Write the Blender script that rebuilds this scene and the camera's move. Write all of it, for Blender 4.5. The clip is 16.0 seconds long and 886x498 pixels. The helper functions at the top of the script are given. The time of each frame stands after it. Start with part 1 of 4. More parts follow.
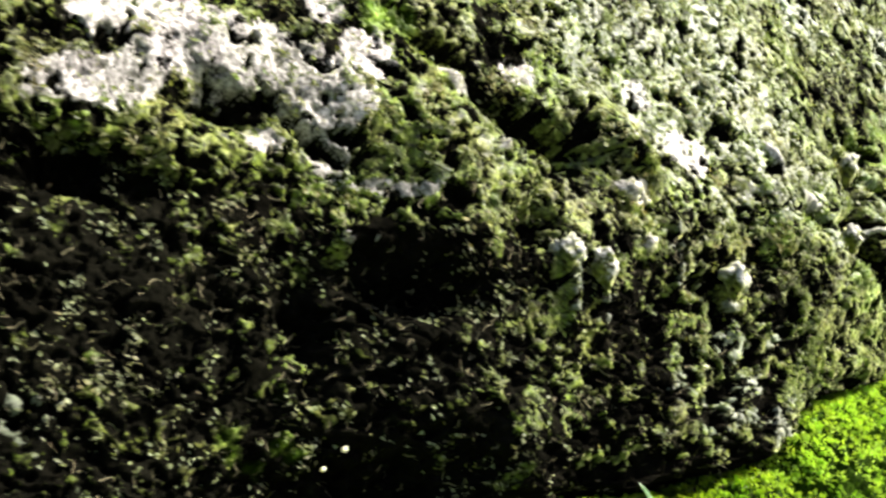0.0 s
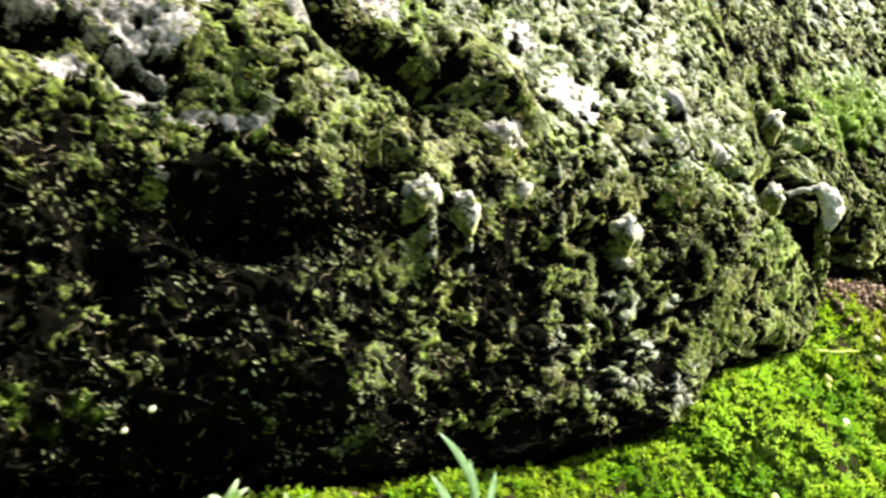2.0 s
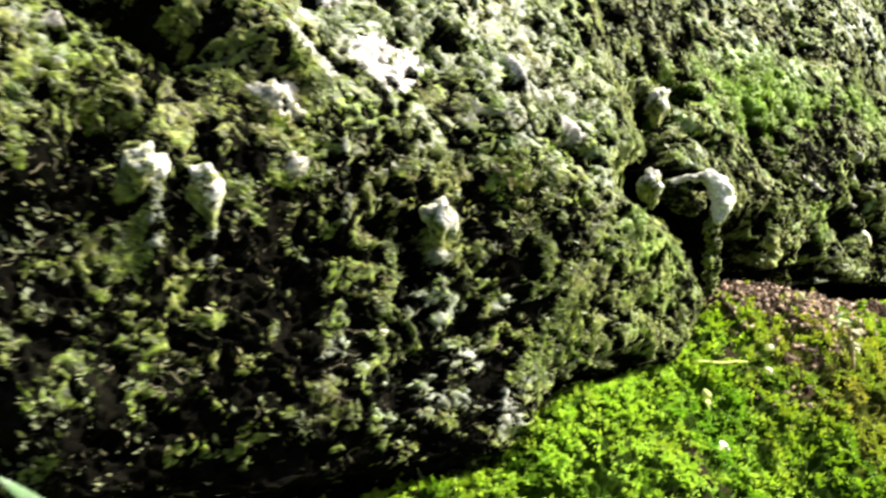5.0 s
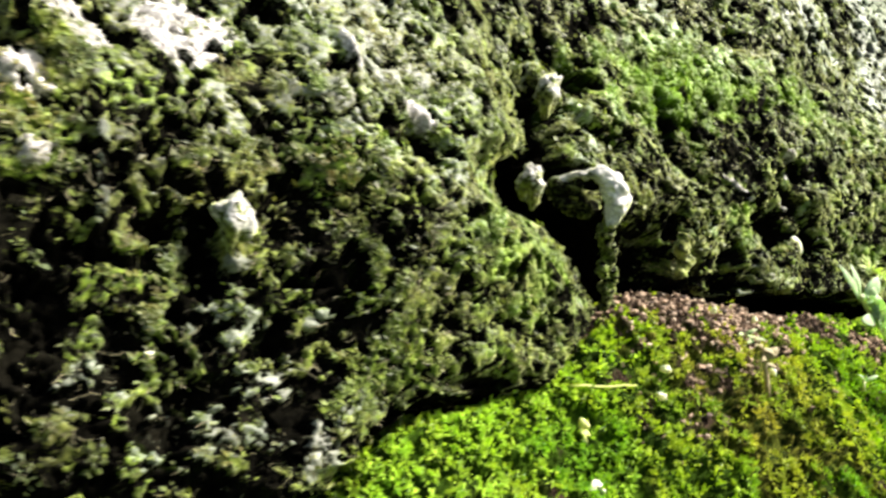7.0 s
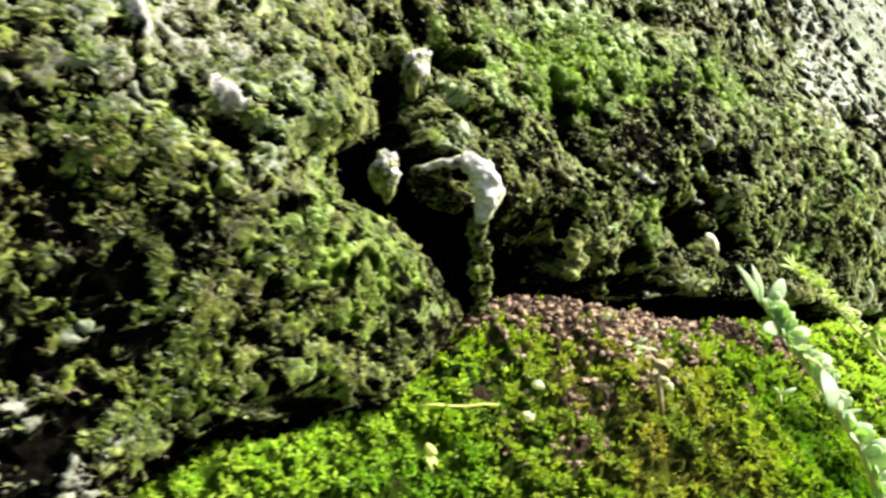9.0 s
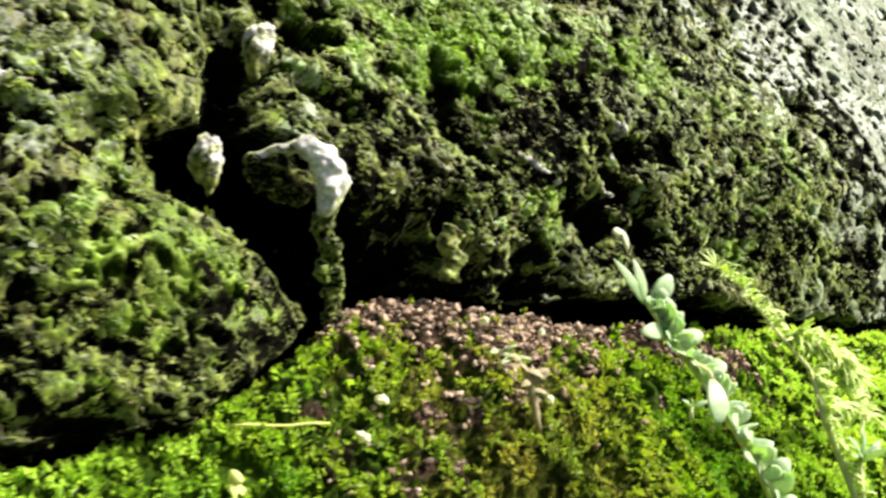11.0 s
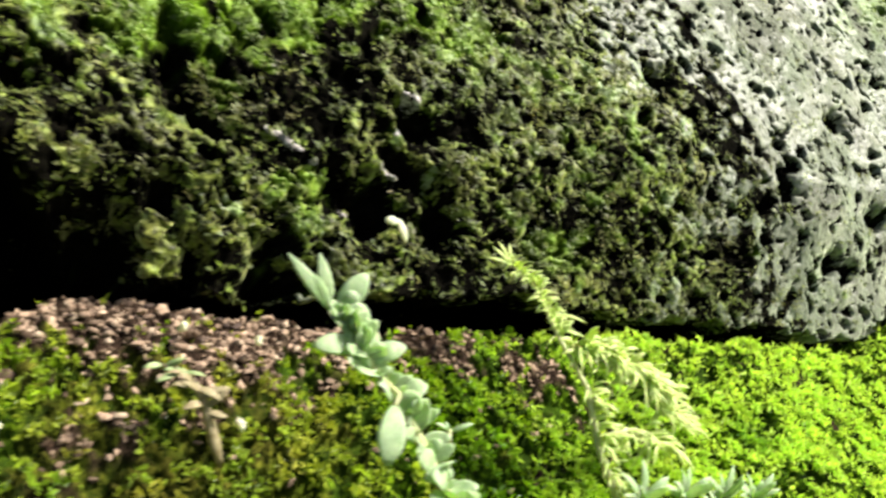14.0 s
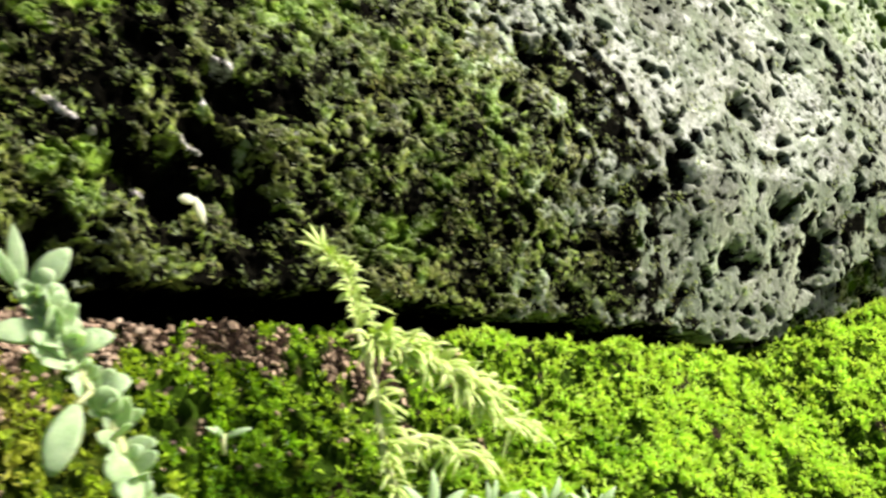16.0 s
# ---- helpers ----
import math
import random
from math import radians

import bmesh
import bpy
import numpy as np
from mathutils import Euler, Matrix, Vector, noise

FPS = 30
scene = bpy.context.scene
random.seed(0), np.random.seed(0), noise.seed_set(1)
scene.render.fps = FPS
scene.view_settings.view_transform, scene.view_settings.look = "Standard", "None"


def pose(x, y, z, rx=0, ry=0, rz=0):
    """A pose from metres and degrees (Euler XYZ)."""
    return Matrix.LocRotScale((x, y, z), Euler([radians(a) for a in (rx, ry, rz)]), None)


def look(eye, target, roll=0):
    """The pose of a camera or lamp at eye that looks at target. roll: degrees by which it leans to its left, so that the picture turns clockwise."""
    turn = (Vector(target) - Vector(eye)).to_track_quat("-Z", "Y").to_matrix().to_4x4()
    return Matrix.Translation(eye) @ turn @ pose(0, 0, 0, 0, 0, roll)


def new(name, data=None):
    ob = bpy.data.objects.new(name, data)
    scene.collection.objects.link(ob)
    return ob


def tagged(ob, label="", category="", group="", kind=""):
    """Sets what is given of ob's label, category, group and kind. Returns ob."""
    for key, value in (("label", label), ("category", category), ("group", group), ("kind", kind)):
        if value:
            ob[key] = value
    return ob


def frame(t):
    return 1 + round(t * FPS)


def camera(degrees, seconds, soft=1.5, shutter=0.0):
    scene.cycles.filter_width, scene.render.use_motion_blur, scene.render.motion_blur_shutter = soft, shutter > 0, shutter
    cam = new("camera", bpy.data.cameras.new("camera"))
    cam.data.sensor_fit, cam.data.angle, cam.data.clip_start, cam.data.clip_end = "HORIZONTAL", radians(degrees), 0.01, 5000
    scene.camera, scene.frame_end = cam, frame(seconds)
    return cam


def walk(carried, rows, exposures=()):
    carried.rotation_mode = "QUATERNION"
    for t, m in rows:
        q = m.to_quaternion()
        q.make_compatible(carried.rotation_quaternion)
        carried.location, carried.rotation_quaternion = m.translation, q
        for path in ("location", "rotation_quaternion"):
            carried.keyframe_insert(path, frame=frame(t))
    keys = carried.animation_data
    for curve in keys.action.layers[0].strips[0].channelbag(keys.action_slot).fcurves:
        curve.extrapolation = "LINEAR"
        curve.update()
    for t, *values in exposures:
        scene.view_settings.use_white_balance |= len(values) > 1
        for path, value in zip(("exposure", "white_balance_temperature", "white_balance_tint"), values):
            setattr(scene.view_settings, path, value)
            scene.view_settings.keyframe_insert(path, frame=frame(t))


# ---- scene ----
# The camera glides along the foot of a mossy stone wall, looking obliquely at it.
cam = camera(55, 16.0, soft=2.7, shutter=0.95)
PATH = [
    (0, 0.0000, 0.0000, 0.3000, 88.06, -0.80, -32.68),
    (0.5, 0.0167, -0.0001, 0.2927, 88.28, -0.78, -32.98),
    (1, 0.0344, -0.0000, 0.2861, 88.46, -0.70, -33.08),
    (1.5, 0.0515, -0.0031, 0.2822, 88.25, -0.63, -32.88),
    (2, 0.0692, -0.0056, 0.2760, 88.40, -0.36, -32.61),
    (2.5, 0.0884, -0.0084, 0.2694, 88.95, -0.04, -32.04),
    (3, 0.1050, -0.0077, 0.2656, 89.31, 0.07, -32.14),
    (3.5, 0.1207, -0.0053, 0.2643, 89.51, 0.08, -32.50),
    (4, 0.1359, -0.0027, 0.2657, 89.24, 0.05, -32.76),
    (6.5, 0.2353, 0.0104, 0.2660, 89.63, -0.56, -32.91),
    (7, 0.2556, 0.0121, 0.2648, 89.89, -0.41, -32.81),
    (7.5, 0.2762, 0.0144, 0.2648, 89.96, -0.37, -32.68),
    (8, 0.2950, 0.0181, 0.2668, 89.64, -0.51, -32.96),
    (8.5, 0.3118, 0.0194, 0.2667, 89.62, -0.47, -33.07),
    (9, 0.3294, 0.0185, 0.2663, 89.59, -0.38, -33.02),
    (11.5, 0.4222, 0.0194, 0.2577, 90.92, 0.69, -31.31),
    (12, 0.4397, 0.0200, 0.2581, 90.78, 0.66, -31.16),
    (12.5, 0.4623, 0.0189, 0.2588, 90.55, 0.46, -30.94),
    (13, 0.4810, 0.0184, 0.2583, 90.52, 0.35, -30.87),
    (13.5, 0.5026, 0.0170, 0.2582, 90.42, 0.25, -30.59),
    (14, 0.5237, 0.0128, 0.2587, 90.22, 0.06, -29.99),
    (14.5, 0.5425, 0.0132, 0.2577, 90.25, -0.03, -30.04),
    (15, 0.5583, 0.0172, 0.2533, 90.85, 0.04, -30.84),
    (15.5, 0.5767, 0.0153, 0.2503, 91.13, -0.07, -30.85),
    (16, 0.5978, 0.0113, 0.2503, 90.81, -0.19, -30.17),
]
# the exposure drifts a little as the picture turns from dark stone to bright moss
walk(cam, [(t, pose(*p)) for t, *p in PATH], [(0.0, 2.05), (3.0, 2.09), (7.0, 1.89), (9.0, 1.80), (12.5, 1.55), (14.0, 1.44), (16.0, 1.35)])

# ---- light ----
world = bpy.data.worlds.new("sky")
scene.world = world
world.use_nodes = True
wt = world.node_tree
sky = wt.nodes.new("ShaderNodeTexSky")
sky.sky_type, sky.sun_disc = "NISHITA", False
sky.altitude, sky.air_density, sky.dust_density = 500, 1.0, 5.0
SUN_DIR = Vector((0.57, -0.40, 0.72)).normalized()
sky.sun_elevation = math.asin(SUN_DIR.z)
sky.sun_rotation = math.atan2(SUN_DIR.x, SUN_DIR.y)
wt.links.new(sky.outputs[0], wt.nodes["Background"].inputs[0])
wt.nodes["Background"].inputs[1].default_value = 0.05
sun_data = bpy.data.lights.new("sun", "SUN")
sun_data.energy, sun_data.angle, sun_data.color = 4.0, radians(11), (1.0, 0.97, 0.86)
sun = new("sun", sun_data)
sun.matrix_world = look(SUN_DIR * 6, (0, 0, 0))

# ---- plan: lengths in units of 0.3 m; x along the wall, d into it, h up ----
S, Z0 = 0.3, 0.30
rng = np.random.default_rng(7)
SHEETS = {}


def metres(x, d, h):
    return np.stack([S * np.asarray(x, float), S * np.asarray(d, float), S * np.asarray(h, float) + Z0], -1)


def at(x, d, h):
    return Vector((S * x, S * d, S * h + Z0))


def smooth(a, b, x):
    u = np.clip((x - a) / (b - a), 0, 1)
    return u * u * (3 - 2 * u)


def perlin(x, y, seed=0):
    r = np.random.default_rng(seed)
    perm = np.tile(r.permutation(256), 3)
    ang = r.uniform(0, 2 * np.pi, 256)
    gx, gy = np.cos(ang), np.sin(ang)
    xi, yi = np.floor(x).astype(int), np.floor(y).astype(int)
    fx, fy = x - xi, y - yi
    u, v = fx**3 * (fx * (6 * fx - 15) + 10), fy**3 * (fy * (6 * fy - 15) + 10)

    def corner(i, j):
        k = perm[perm[(xi + i) & 255] + ((yi + j) & 255)]
        return gx[k] * (fx - i) + gy[k] * (fy - j)

    a = corner(0, 0) * (1 - u) + corner(1, 0) * u
    b = corner(0, 1) * (1 - u) + corner(1, 1) * u
    return (a * (1 - v) + b * v) * 1.5


def fbm(x, y, scale, octaves=4, seed=0, gain=0.5):
    total, amp = 0.0, 1.0
    for o in range(octaves):
        total = total + amp * perlin(x * scale, y * scale, seed + 17 * o)
        scale, amp = scale * 2.03, amp * gain
    return total


def cells(x, y, size, share=1.0, seed=0, small=0.3, large=0.6):
    """How deep each place lies in the nearest of many scattered round cells: 1 in the middle, 0 outside."""
    r = np.random.default_rng(seed)
    n = 64
    jx, jy = r.uniform(0.1, 0.9, (n, n)), r.uniform(0.1, 0.9, (n, n))
    rad = r.uniform(small, large, (n, n)) * (r.uniform(0, 1, (n, n)) < share)
    gx, gy = x / size, y / size
    ix, iy = np.floor(gx).astype(int), np.floor(gy).astype(int)
    best = np.zeros_like(gx)
    for a in (-1, 0, 1):
        for b in (-1, 0, 1):
            kx, ky = (ix + a) % n, (iy + b) % n
            dist = np.hypot(gx - ix - a - jx[kx, ky], gy - iy - b - jy[kx, ky])
            best = np.maximum(best, 1 - dist / np.maximum(rad[kx, ky], 1e-4))
    return np.clip(best, 0, 1)


def blob(x, h, cx, ch, rx, rh, turn=0.0):
    """1 in the middle of an oval with a soft rim, 0 outside."""
    c, s = math.cos(radians(turn)), math.sin(radians(turn))
    a, b = x - cx, h - ch
    r2 = ((a * c + b * s) / rx) ** 2 + ((b * c - a * s) / rh) ** 2
    return np.exp(-r2 * 1.2)


def line(x, *knots):
    return np.interp(x, knots[0::2], knots[1::2])


# ---- materials ----
def material(name, roughness=0.8):
    m = bpy.data.materials.new(name)
    m.use_nodes = True
    nt = m.node_tree
    b = nt.nodes["Principled BSDF"]
    b.inputs["Roughness"].default_value = roughness
    return m, nt, b


def noise_node(nt, scale, detail=6, rough=0.6, coord=None, stretch=None):
    n = nt.nodes.new("ShaderNodeTexNoise")
    n.inputs["Scale"].default_value, n.inputs["Detail"].default_value, n.inputs["Roughness"].default_value = scale, detail, rough
    c = coord or nt.nodes.new("ShaderNodeTexCoord")
    if stretch:
        mp = nt.nodes.new("ShaderNodeMapping")
        mp.inputs["Scale"].default_value = stretch
        nt.links.new(c.outputs["Object"], mp.inputs[0])
        nt.links.new(mp.outputs[0], n.inputs["Vector"])
    else:
        nt.links.new(c.outputs["Object"], n.inputs["Vector"])
    return n


def ramp_node(nt, source, *stops):
    r = nt.nodes.new("ShaderNodeValToRGB")
    e = r.color_ramp.elements
    while len(e) < len(stops):
        e.new(0.5)
    for k, (p, c) in zip(e, stops):
        k.position, k.color = p, (*c, 1)
    nt.links.new(source, r.inputs[0])
    return r


def mix_node(nt, fac, a, b, mode="MIX"):
    m = nt.nodes.new("ShaderNodeMix")
    m.data_type, m.blend_type = "RGBA", mode
    for slot, v in ((0, fac), (6, a), (7, b)):
        if isinstance(v, (int, float)):
            m.inputs[slot].default_value = v
        elif isinstance(v, tuple):
            m.inputs[slot].default_value = (*v, 1)
        else:
            nt.links.new(v, m.inputs[slot])
    return m.outputs[2]


def attr_node(nt, name):
    a = nt.nodes.new("ShaderNodeAttribute")
    a.attribute_name = name
    return a.outputs["Fac"]


def bump_node(nt, b, height, strength, distance):
    n = nt.nodes.new("ShaderNodeBump")
    n.inputs["Strength"].default_value, n.inputs["Distance"].default_value = strength, distance
    nt.links.new(height, n.inputs["Height"])
    nt.links.new(n.outputs[0], b.inputs["Normal"])


def rock_material():
    """Pitted stone, near black to carry painted shade, under an olive moss layer, pale lime crust and green algae."""
    m, nt, b = material("mossy_rock", 0.85)
    fine = noise_node(nt, 620, 3, 0.6)
    mid = noise_node(nt, 160, 6, 0.65)
    patch = noise_node(nt, 400, 4, 0.6, stretch=(0.75, 1.0, 1.25))
    thread = noise_node(nt, 310, 3, 0.55, stretch=(0.7, 1.0, 1.35))
    thread.inputs["Distortion"].default_value = 0.6
    flake = noise_node(nt, 330, 3, 0.55, stretch=(0.8, 1.0, 1.2))
    # set near black: this colour carries the shade of pits and hollows
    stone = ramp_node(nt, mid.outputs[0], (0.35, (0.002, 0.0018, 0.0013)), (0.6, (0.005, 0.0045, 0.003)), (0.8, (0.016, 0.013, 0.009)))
    wash = noise_node(nt, 34, 4, 0.6)
    olive = ramp_node(nt, flake.outputs[0], (0.36, (0.008, 0.012, 0.001)), (0.52, (0.075, 0.115, 0.006)), (0.70, (0.22, 0.31, 0.025)))
    tan = ramp_node(nt, flake.outputs[0], (0.36, (0.012, 0.011, 0.002)), (0.52, (0.11, 0.115, 0.020)), (0.70, (0.25, 0.26, 0.06)))
    blend = ramp_node(nt, wash.outputs[0], (0.42, (0, 0, 0)), (0.62, (1, 1, 1)))
    moss_colour = mix_node(nt, blend.outputs[0], olive.outputs[0], tan.outputs[0])
    grey = ramp_node(nt, flake.outputs[0], (0.32, (0.08, 0.098, 0.06)), (0.5, (0.135, 0.158, 0.105)), (0.72, (0.19, 0.212, 0.155)))
    sandy = ramp_node(nt, flake.outputs[0], (0.32, (0.10, 0.10, 0.075)), (0.5, (0.155, 0.155, 0.12)), (0.72, (0.215, 0.213, 0.175)))
    pale = mix_node(nt, blend.outputs[0], grey.outputs[0], sandy.outputs[0])
    crust = ramp_node(nt, fine.outputs[0], (0.34, (0.13, 0.115, 0.105)), (0.50, (0.31, 0.28, 0.275)), (0.66, (0.55, 0.505, 0.505)))

    crust = mix_node(nt, attr_node(nt, "fresh"), crust.outputs[0], (0.78, 0.75, 0.76))

    def sums(kind, a, b, c=0.0):
        n = nt.nodes.new("ShaderNodeMath")
        n.operation = kind
        for slot, v in enumerate((a, b, c)):
            if isinstance(v, (int, float)):
                n.inputs[slot].default_value = v
            else:
                nt.links.new(v, n.inputs[slot])
        return n.outputs[0]

    # threads of growth between patches
    top = sums("MULTIPLY_ADD", mid.outputs[0], 0.45, 0.45)
    strand = sums("MULTIPLY_ADD", sums("ABSOLUTE", sums("SUBTRACT", thread.outputs[0], 0.5), 0.0), -3.4, top)
    lace = sums("MAXIMUM", patch.outputs[0], strand)

    def cover(key, net, lean):
        """A cover with torn edges: the net decides where, the attribute how much."""
        push = nt.nodes.new("ShaderNodeMath")
        push.operation = "MULTIPLY_ADD"
        nt.links.new(attr_node(nt, key), push.inputs[0])
        push.inputs[1].default_value = lean
        nt.links.new(net, push.inputs[2])
        cut = nt.nodes.new("ShaderNodeMapRange")
        nt.links.new(push.outputs[0], cut.inputs[0])
        cut.inputs[1].default_value, cut.inputs[2].default_value = 0.74, 0.84
        return cut.outputs[0]

    moss_on, grey_on = cover("moss", lace, 0.64), cover("grey", lace, 0.66)
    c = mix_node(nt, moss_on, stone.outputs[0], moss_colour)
    c = mix_node(nt, grey_on, c, pale)
    c = mix_node(nt, attr_node(nt, "lush"), c, mix_node(nt, 0.8, c, (0.20, 0.36, 0.018)))
    # near-black tint that paints shade over the boulder's lower left
    c = mix_node(nt, attr_node(nt, "shade_tint"), c, (0.006, 0.006, 0.004))
    c = mix_node(nt, cover("crust", lace, 0.60), c, crust)
    broad = ramp_node(nt, noise_node(nt, 46, 3, 0.6).outputs[0], (0.36, (0.55, 0.55, 0.55)), (0.62, (1.25, 1.25, 1.25)))
    c = mix_node(nt, 1.0, c, broad.outputs[0], "MULTIPLY")
    speck = ramp_node(nt, fine.outputs[0], (0.35, (0.78, 0.78, 0.78)), (0.65, (1.12, 1.12, 1.1)))
    c = mix_node(nt, 1.0, c, speck.outputs[0], "MULTIPLY")
    nt.links.new(c, b.inputs["Base Color"])
    nt.links.new(mix_node(nt, moss_on, (1.0, 1.0, 1.0), (0.52, 0.52, 0.52)), b.inputs["Roughness"])
    damp = mix_node(nt, grey_on, mix_node(nt, moss_on, (0.015, 0.015, 0.015), (0.25, 0.25, 0.25)), (0.5, 0.5, 0.5))
    nt.links.new(mix_node(nt, attr_node(nt, "shade_tint"), damp, (0.01, 0.01, 0.01)), b.inputs["Specular IOR Level"])
    fuzz = mix_node(nt, moss_on, mix_node(nt, grey_on, (0.0, 0.0, 0.0), (1.0, 1.0, 1.0)), (0.9, 0.9, 0.9))
    nt.links.new(fuzz, b.inputs["Sheen Weight"])
    b.inputs["Sheen Roughness"].default_value = 0.42
    nt.links.new(mix_node(nt, grey_on, (0.95, 1.0, 0.42), (0.92, 1.0, 0.72)), b.inputs["Sheen Tint"])
    bump_node(nt, b, mix_node(nt, 0.4, lace, fine.outputs[0]), 0.35, 0.0010)
    return m


def moss_bed_material():
    m, nt, b = material("moss_bed", 0.9)
    mid = noise_node(nt, 60, 6, 0.65)
    fine = noise_node(nt, 700, 5, 0.7)
    tuft = noise_node(nt, 360, 5, 0.65)
    # near-black low stops paint the deep shade between the leaves
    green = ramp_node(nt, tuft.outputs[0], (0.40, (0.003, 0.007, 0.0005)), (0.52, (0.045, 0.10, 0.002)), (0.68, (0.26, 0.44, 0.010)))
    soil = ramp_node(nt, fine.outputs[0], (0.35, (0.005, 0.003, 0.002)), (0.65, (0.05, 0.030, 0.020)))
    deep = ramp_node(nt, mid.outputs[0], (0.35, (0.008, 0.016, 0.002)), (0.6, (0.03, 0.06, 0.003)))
    # gaps take the darker green, as shade put into the colour
    green = mix_node(nt, attr_node(nt, "lit_tone"), deep.outputs[0], green.outputs[0])
    green = mix_node(nt, attr_node(nt, "worn"), green, ramp_node(nt, tuft.outputs[0], (0.42, (0.005, 0.004, 0.001)), (0.66, (0.17, 0.15, 0.022))).outputs[0])
    c = mix_node(nt, attr_node(nt, "soil"), green, soil.outputs[0])
    nt.links.new(c, b.inputs["Base Color"])
    b.inputs["Specular IOR Level"].default_value = 0.05
    bump_node(nt, b, fine.outputs[0], 0.8, 0.0012)
    return m


ROCK, BED = rock_material(), moss_bed_material()


# ---- the large structure ----
def grid_mesh(name, points, attributes, mat, back):
    """A closed body: a fine front sheet of points (rows, columns, 3) with a skirt pushed by the vector back and a rear face."""
    rows, cols = points.shape[:2]
    front = points.reshape(-1, 3)
    idx = np.arange(rows * cols).reshape(rows, cols)
    ring = np.concatenate([idx[0, :], idx[1:, -1], idx[-1, -2::-1], idx[-2:0:-1, 0]])
    rear = front[ring] + np.asarray(back)
    verts = np.concatenate([front, rear])
    quads = np.stack([idx[:-1, :-1], idx[:-1, 1:], idx[1:, 1:], idx[1:, :-1]], -1).reshape(-1, 4)
    n, k = len(front), len(ring)
    nxt = np.roll(np.arange(k), -1)
    skirt = np.stack([ring[nxt], ring, n + np.arange(k), n + nxt], -1)
    quads = np.concatenate([quads, skirt])
    me = bpy.data.meshes.new(name)
    me.vertices.add(len(verts))
    me.vertices.foreach_set("co", verts.astype(np.float32).ravel())
    loops = np.concatenate([quads.ravel(), (n + np.arange(k))[::-1]])
    starts = np.append(np.arange(len(quads)) * 4, len(quads) * 4)
    me.loops.add(len(loops))
    me.loops.foreach_set("vertex_index", loops.astype(np.int32))
    me.polygons.add(len(starts))
    me.polygons.foreach_set("loop_start", starts.astype(np.int32))
    me.polygons.foreach_set("use_smooth", np.ones(len(starts), bool))
    me.update(calc_edges=True)
    for key, value in attributes.items():
        a = me.attributes.new(key, "FLOAT", "POINT")
        a.data.foreach_set("value", np.concatenate([value.ravel(), np.zeros(k)]).astype(np.float32))
    me.materials.append(mat)
    return new(name, me)


def joint(x):
    """Height of the line at which the ledge meets the stones."""
    return line(x, 0, -.35, .5, -.37, .95, -.405, 1.26, -.41, 1.31, -.345, 1.40, -.315, 1.58, -.315, 1.70, -.25, 1.80, -.20,
                2.08, -.20, 2.2, -.235, 2.45, -.255, 2.76, -.27, 3.05, -.305, 3.17, -.325, 3.3, -.27, 3.55, -.24, 4.2, -.2)


def joint_depth(x):
    return line(x, 0, .86, 1.0, .86, 1.3, .89, 1.55, .93, 1.8, .99, 2.1, 1.0, 4.2, 1.0)


def relief(x, h, seed, more=0.0, sx=0.0, sh=0.0, chalk=0.0, calm=0.0):
    """Roughness of the mossy, pitted stone, outward positive, and a mask of moss-free gaps that also paints the shade
    in its holes and creases; more: how much wider the holes gape; sx, sh: run of the pattern over steep places;
    chalk: share of smooth lime crust; calm: how much of the finer relief is missing."""
    wx = x + sx + 0.016 * fbm(x, h, 14, 2, seed + 5) + 0.006 * fbm(x, h, 60, 2, seed + 11)
    wh = h + sh + 0.016 * fbm(x, h, 14, 2, seed + 6) + 0.006 * fbm(x, h, 60, 2, seed + 12)
    c, s = math.cos(0.5), math.sin(0.5)
    px, ph = (wx * c - wh * s) * 0.68, (wx * s + wh * c) * 1.36
    pad, bud = np.abs(fbm(px, ph, 26, 2, seed + 2)), np.abs(perlin(px * 78, ph * 78, seed + 4))
    out = 0.024 * fbm(x, h, 3.2, 3, seed) + 0.007 * (1 - .5 * calm) * fbm(wx, wh, 11, 2, seed + 1)
    out = out + (0.008 * np.minimum(pad, .5) + 0.006 * np.minimum(bud, .5)) * (1 - .75 * chalk) * (1 - .8 * calm) + 0.0014 * fbm(x, h, 130, 2, seed + 3)
    gape = fbm(px, ph, 50, 4, seed + 8, 0.62) + more - .12 * chalk
    wide = fbm(wx, wh, 17, 3, seed + 10, 0.6) + .9 * more - .15 * chalk
    pit = cells(px, ph, 0.070, 0.42, seed + 7, 0.08, 0.28)
    dot = cells(wx * .9, wh * 1.15, 0.024, 0.62, seed + 9, 0.14, 0.42)
    dot = np.maximum(dot - .2 * calm, 0)
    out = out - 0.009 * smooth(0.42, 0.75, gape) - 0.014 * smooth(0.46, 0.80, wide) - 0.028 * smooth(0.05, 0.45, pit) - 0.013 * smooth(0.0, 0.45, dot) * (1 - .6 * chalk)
    # holes are masked wider than their depth, painting their shade near black
    bare_shade = np.maximum(np.maximum(smooth(0.38, 0.58, gape), smooth(0.45, 0.66, wide)), np.maximum(smooth(0.0, 0.14, pit), smooth(0.0, 0.10, dot) * (1 - .5 * chalk)))
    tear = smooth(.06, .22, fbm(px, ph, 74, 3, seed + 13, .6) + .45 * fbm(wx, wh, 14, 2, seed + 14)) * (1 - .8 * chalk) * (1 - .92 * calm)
    out, bare_shade = out - .003 * tear, np.maximum(bare_shade, .92 * tear)
    # creases between the moss pads get about half of that painted shade
    return out, np.maximum(bare_shade, .55 * smooth(.10, .0, pad) * (1 - chalk) * (1 - .85 * calm))


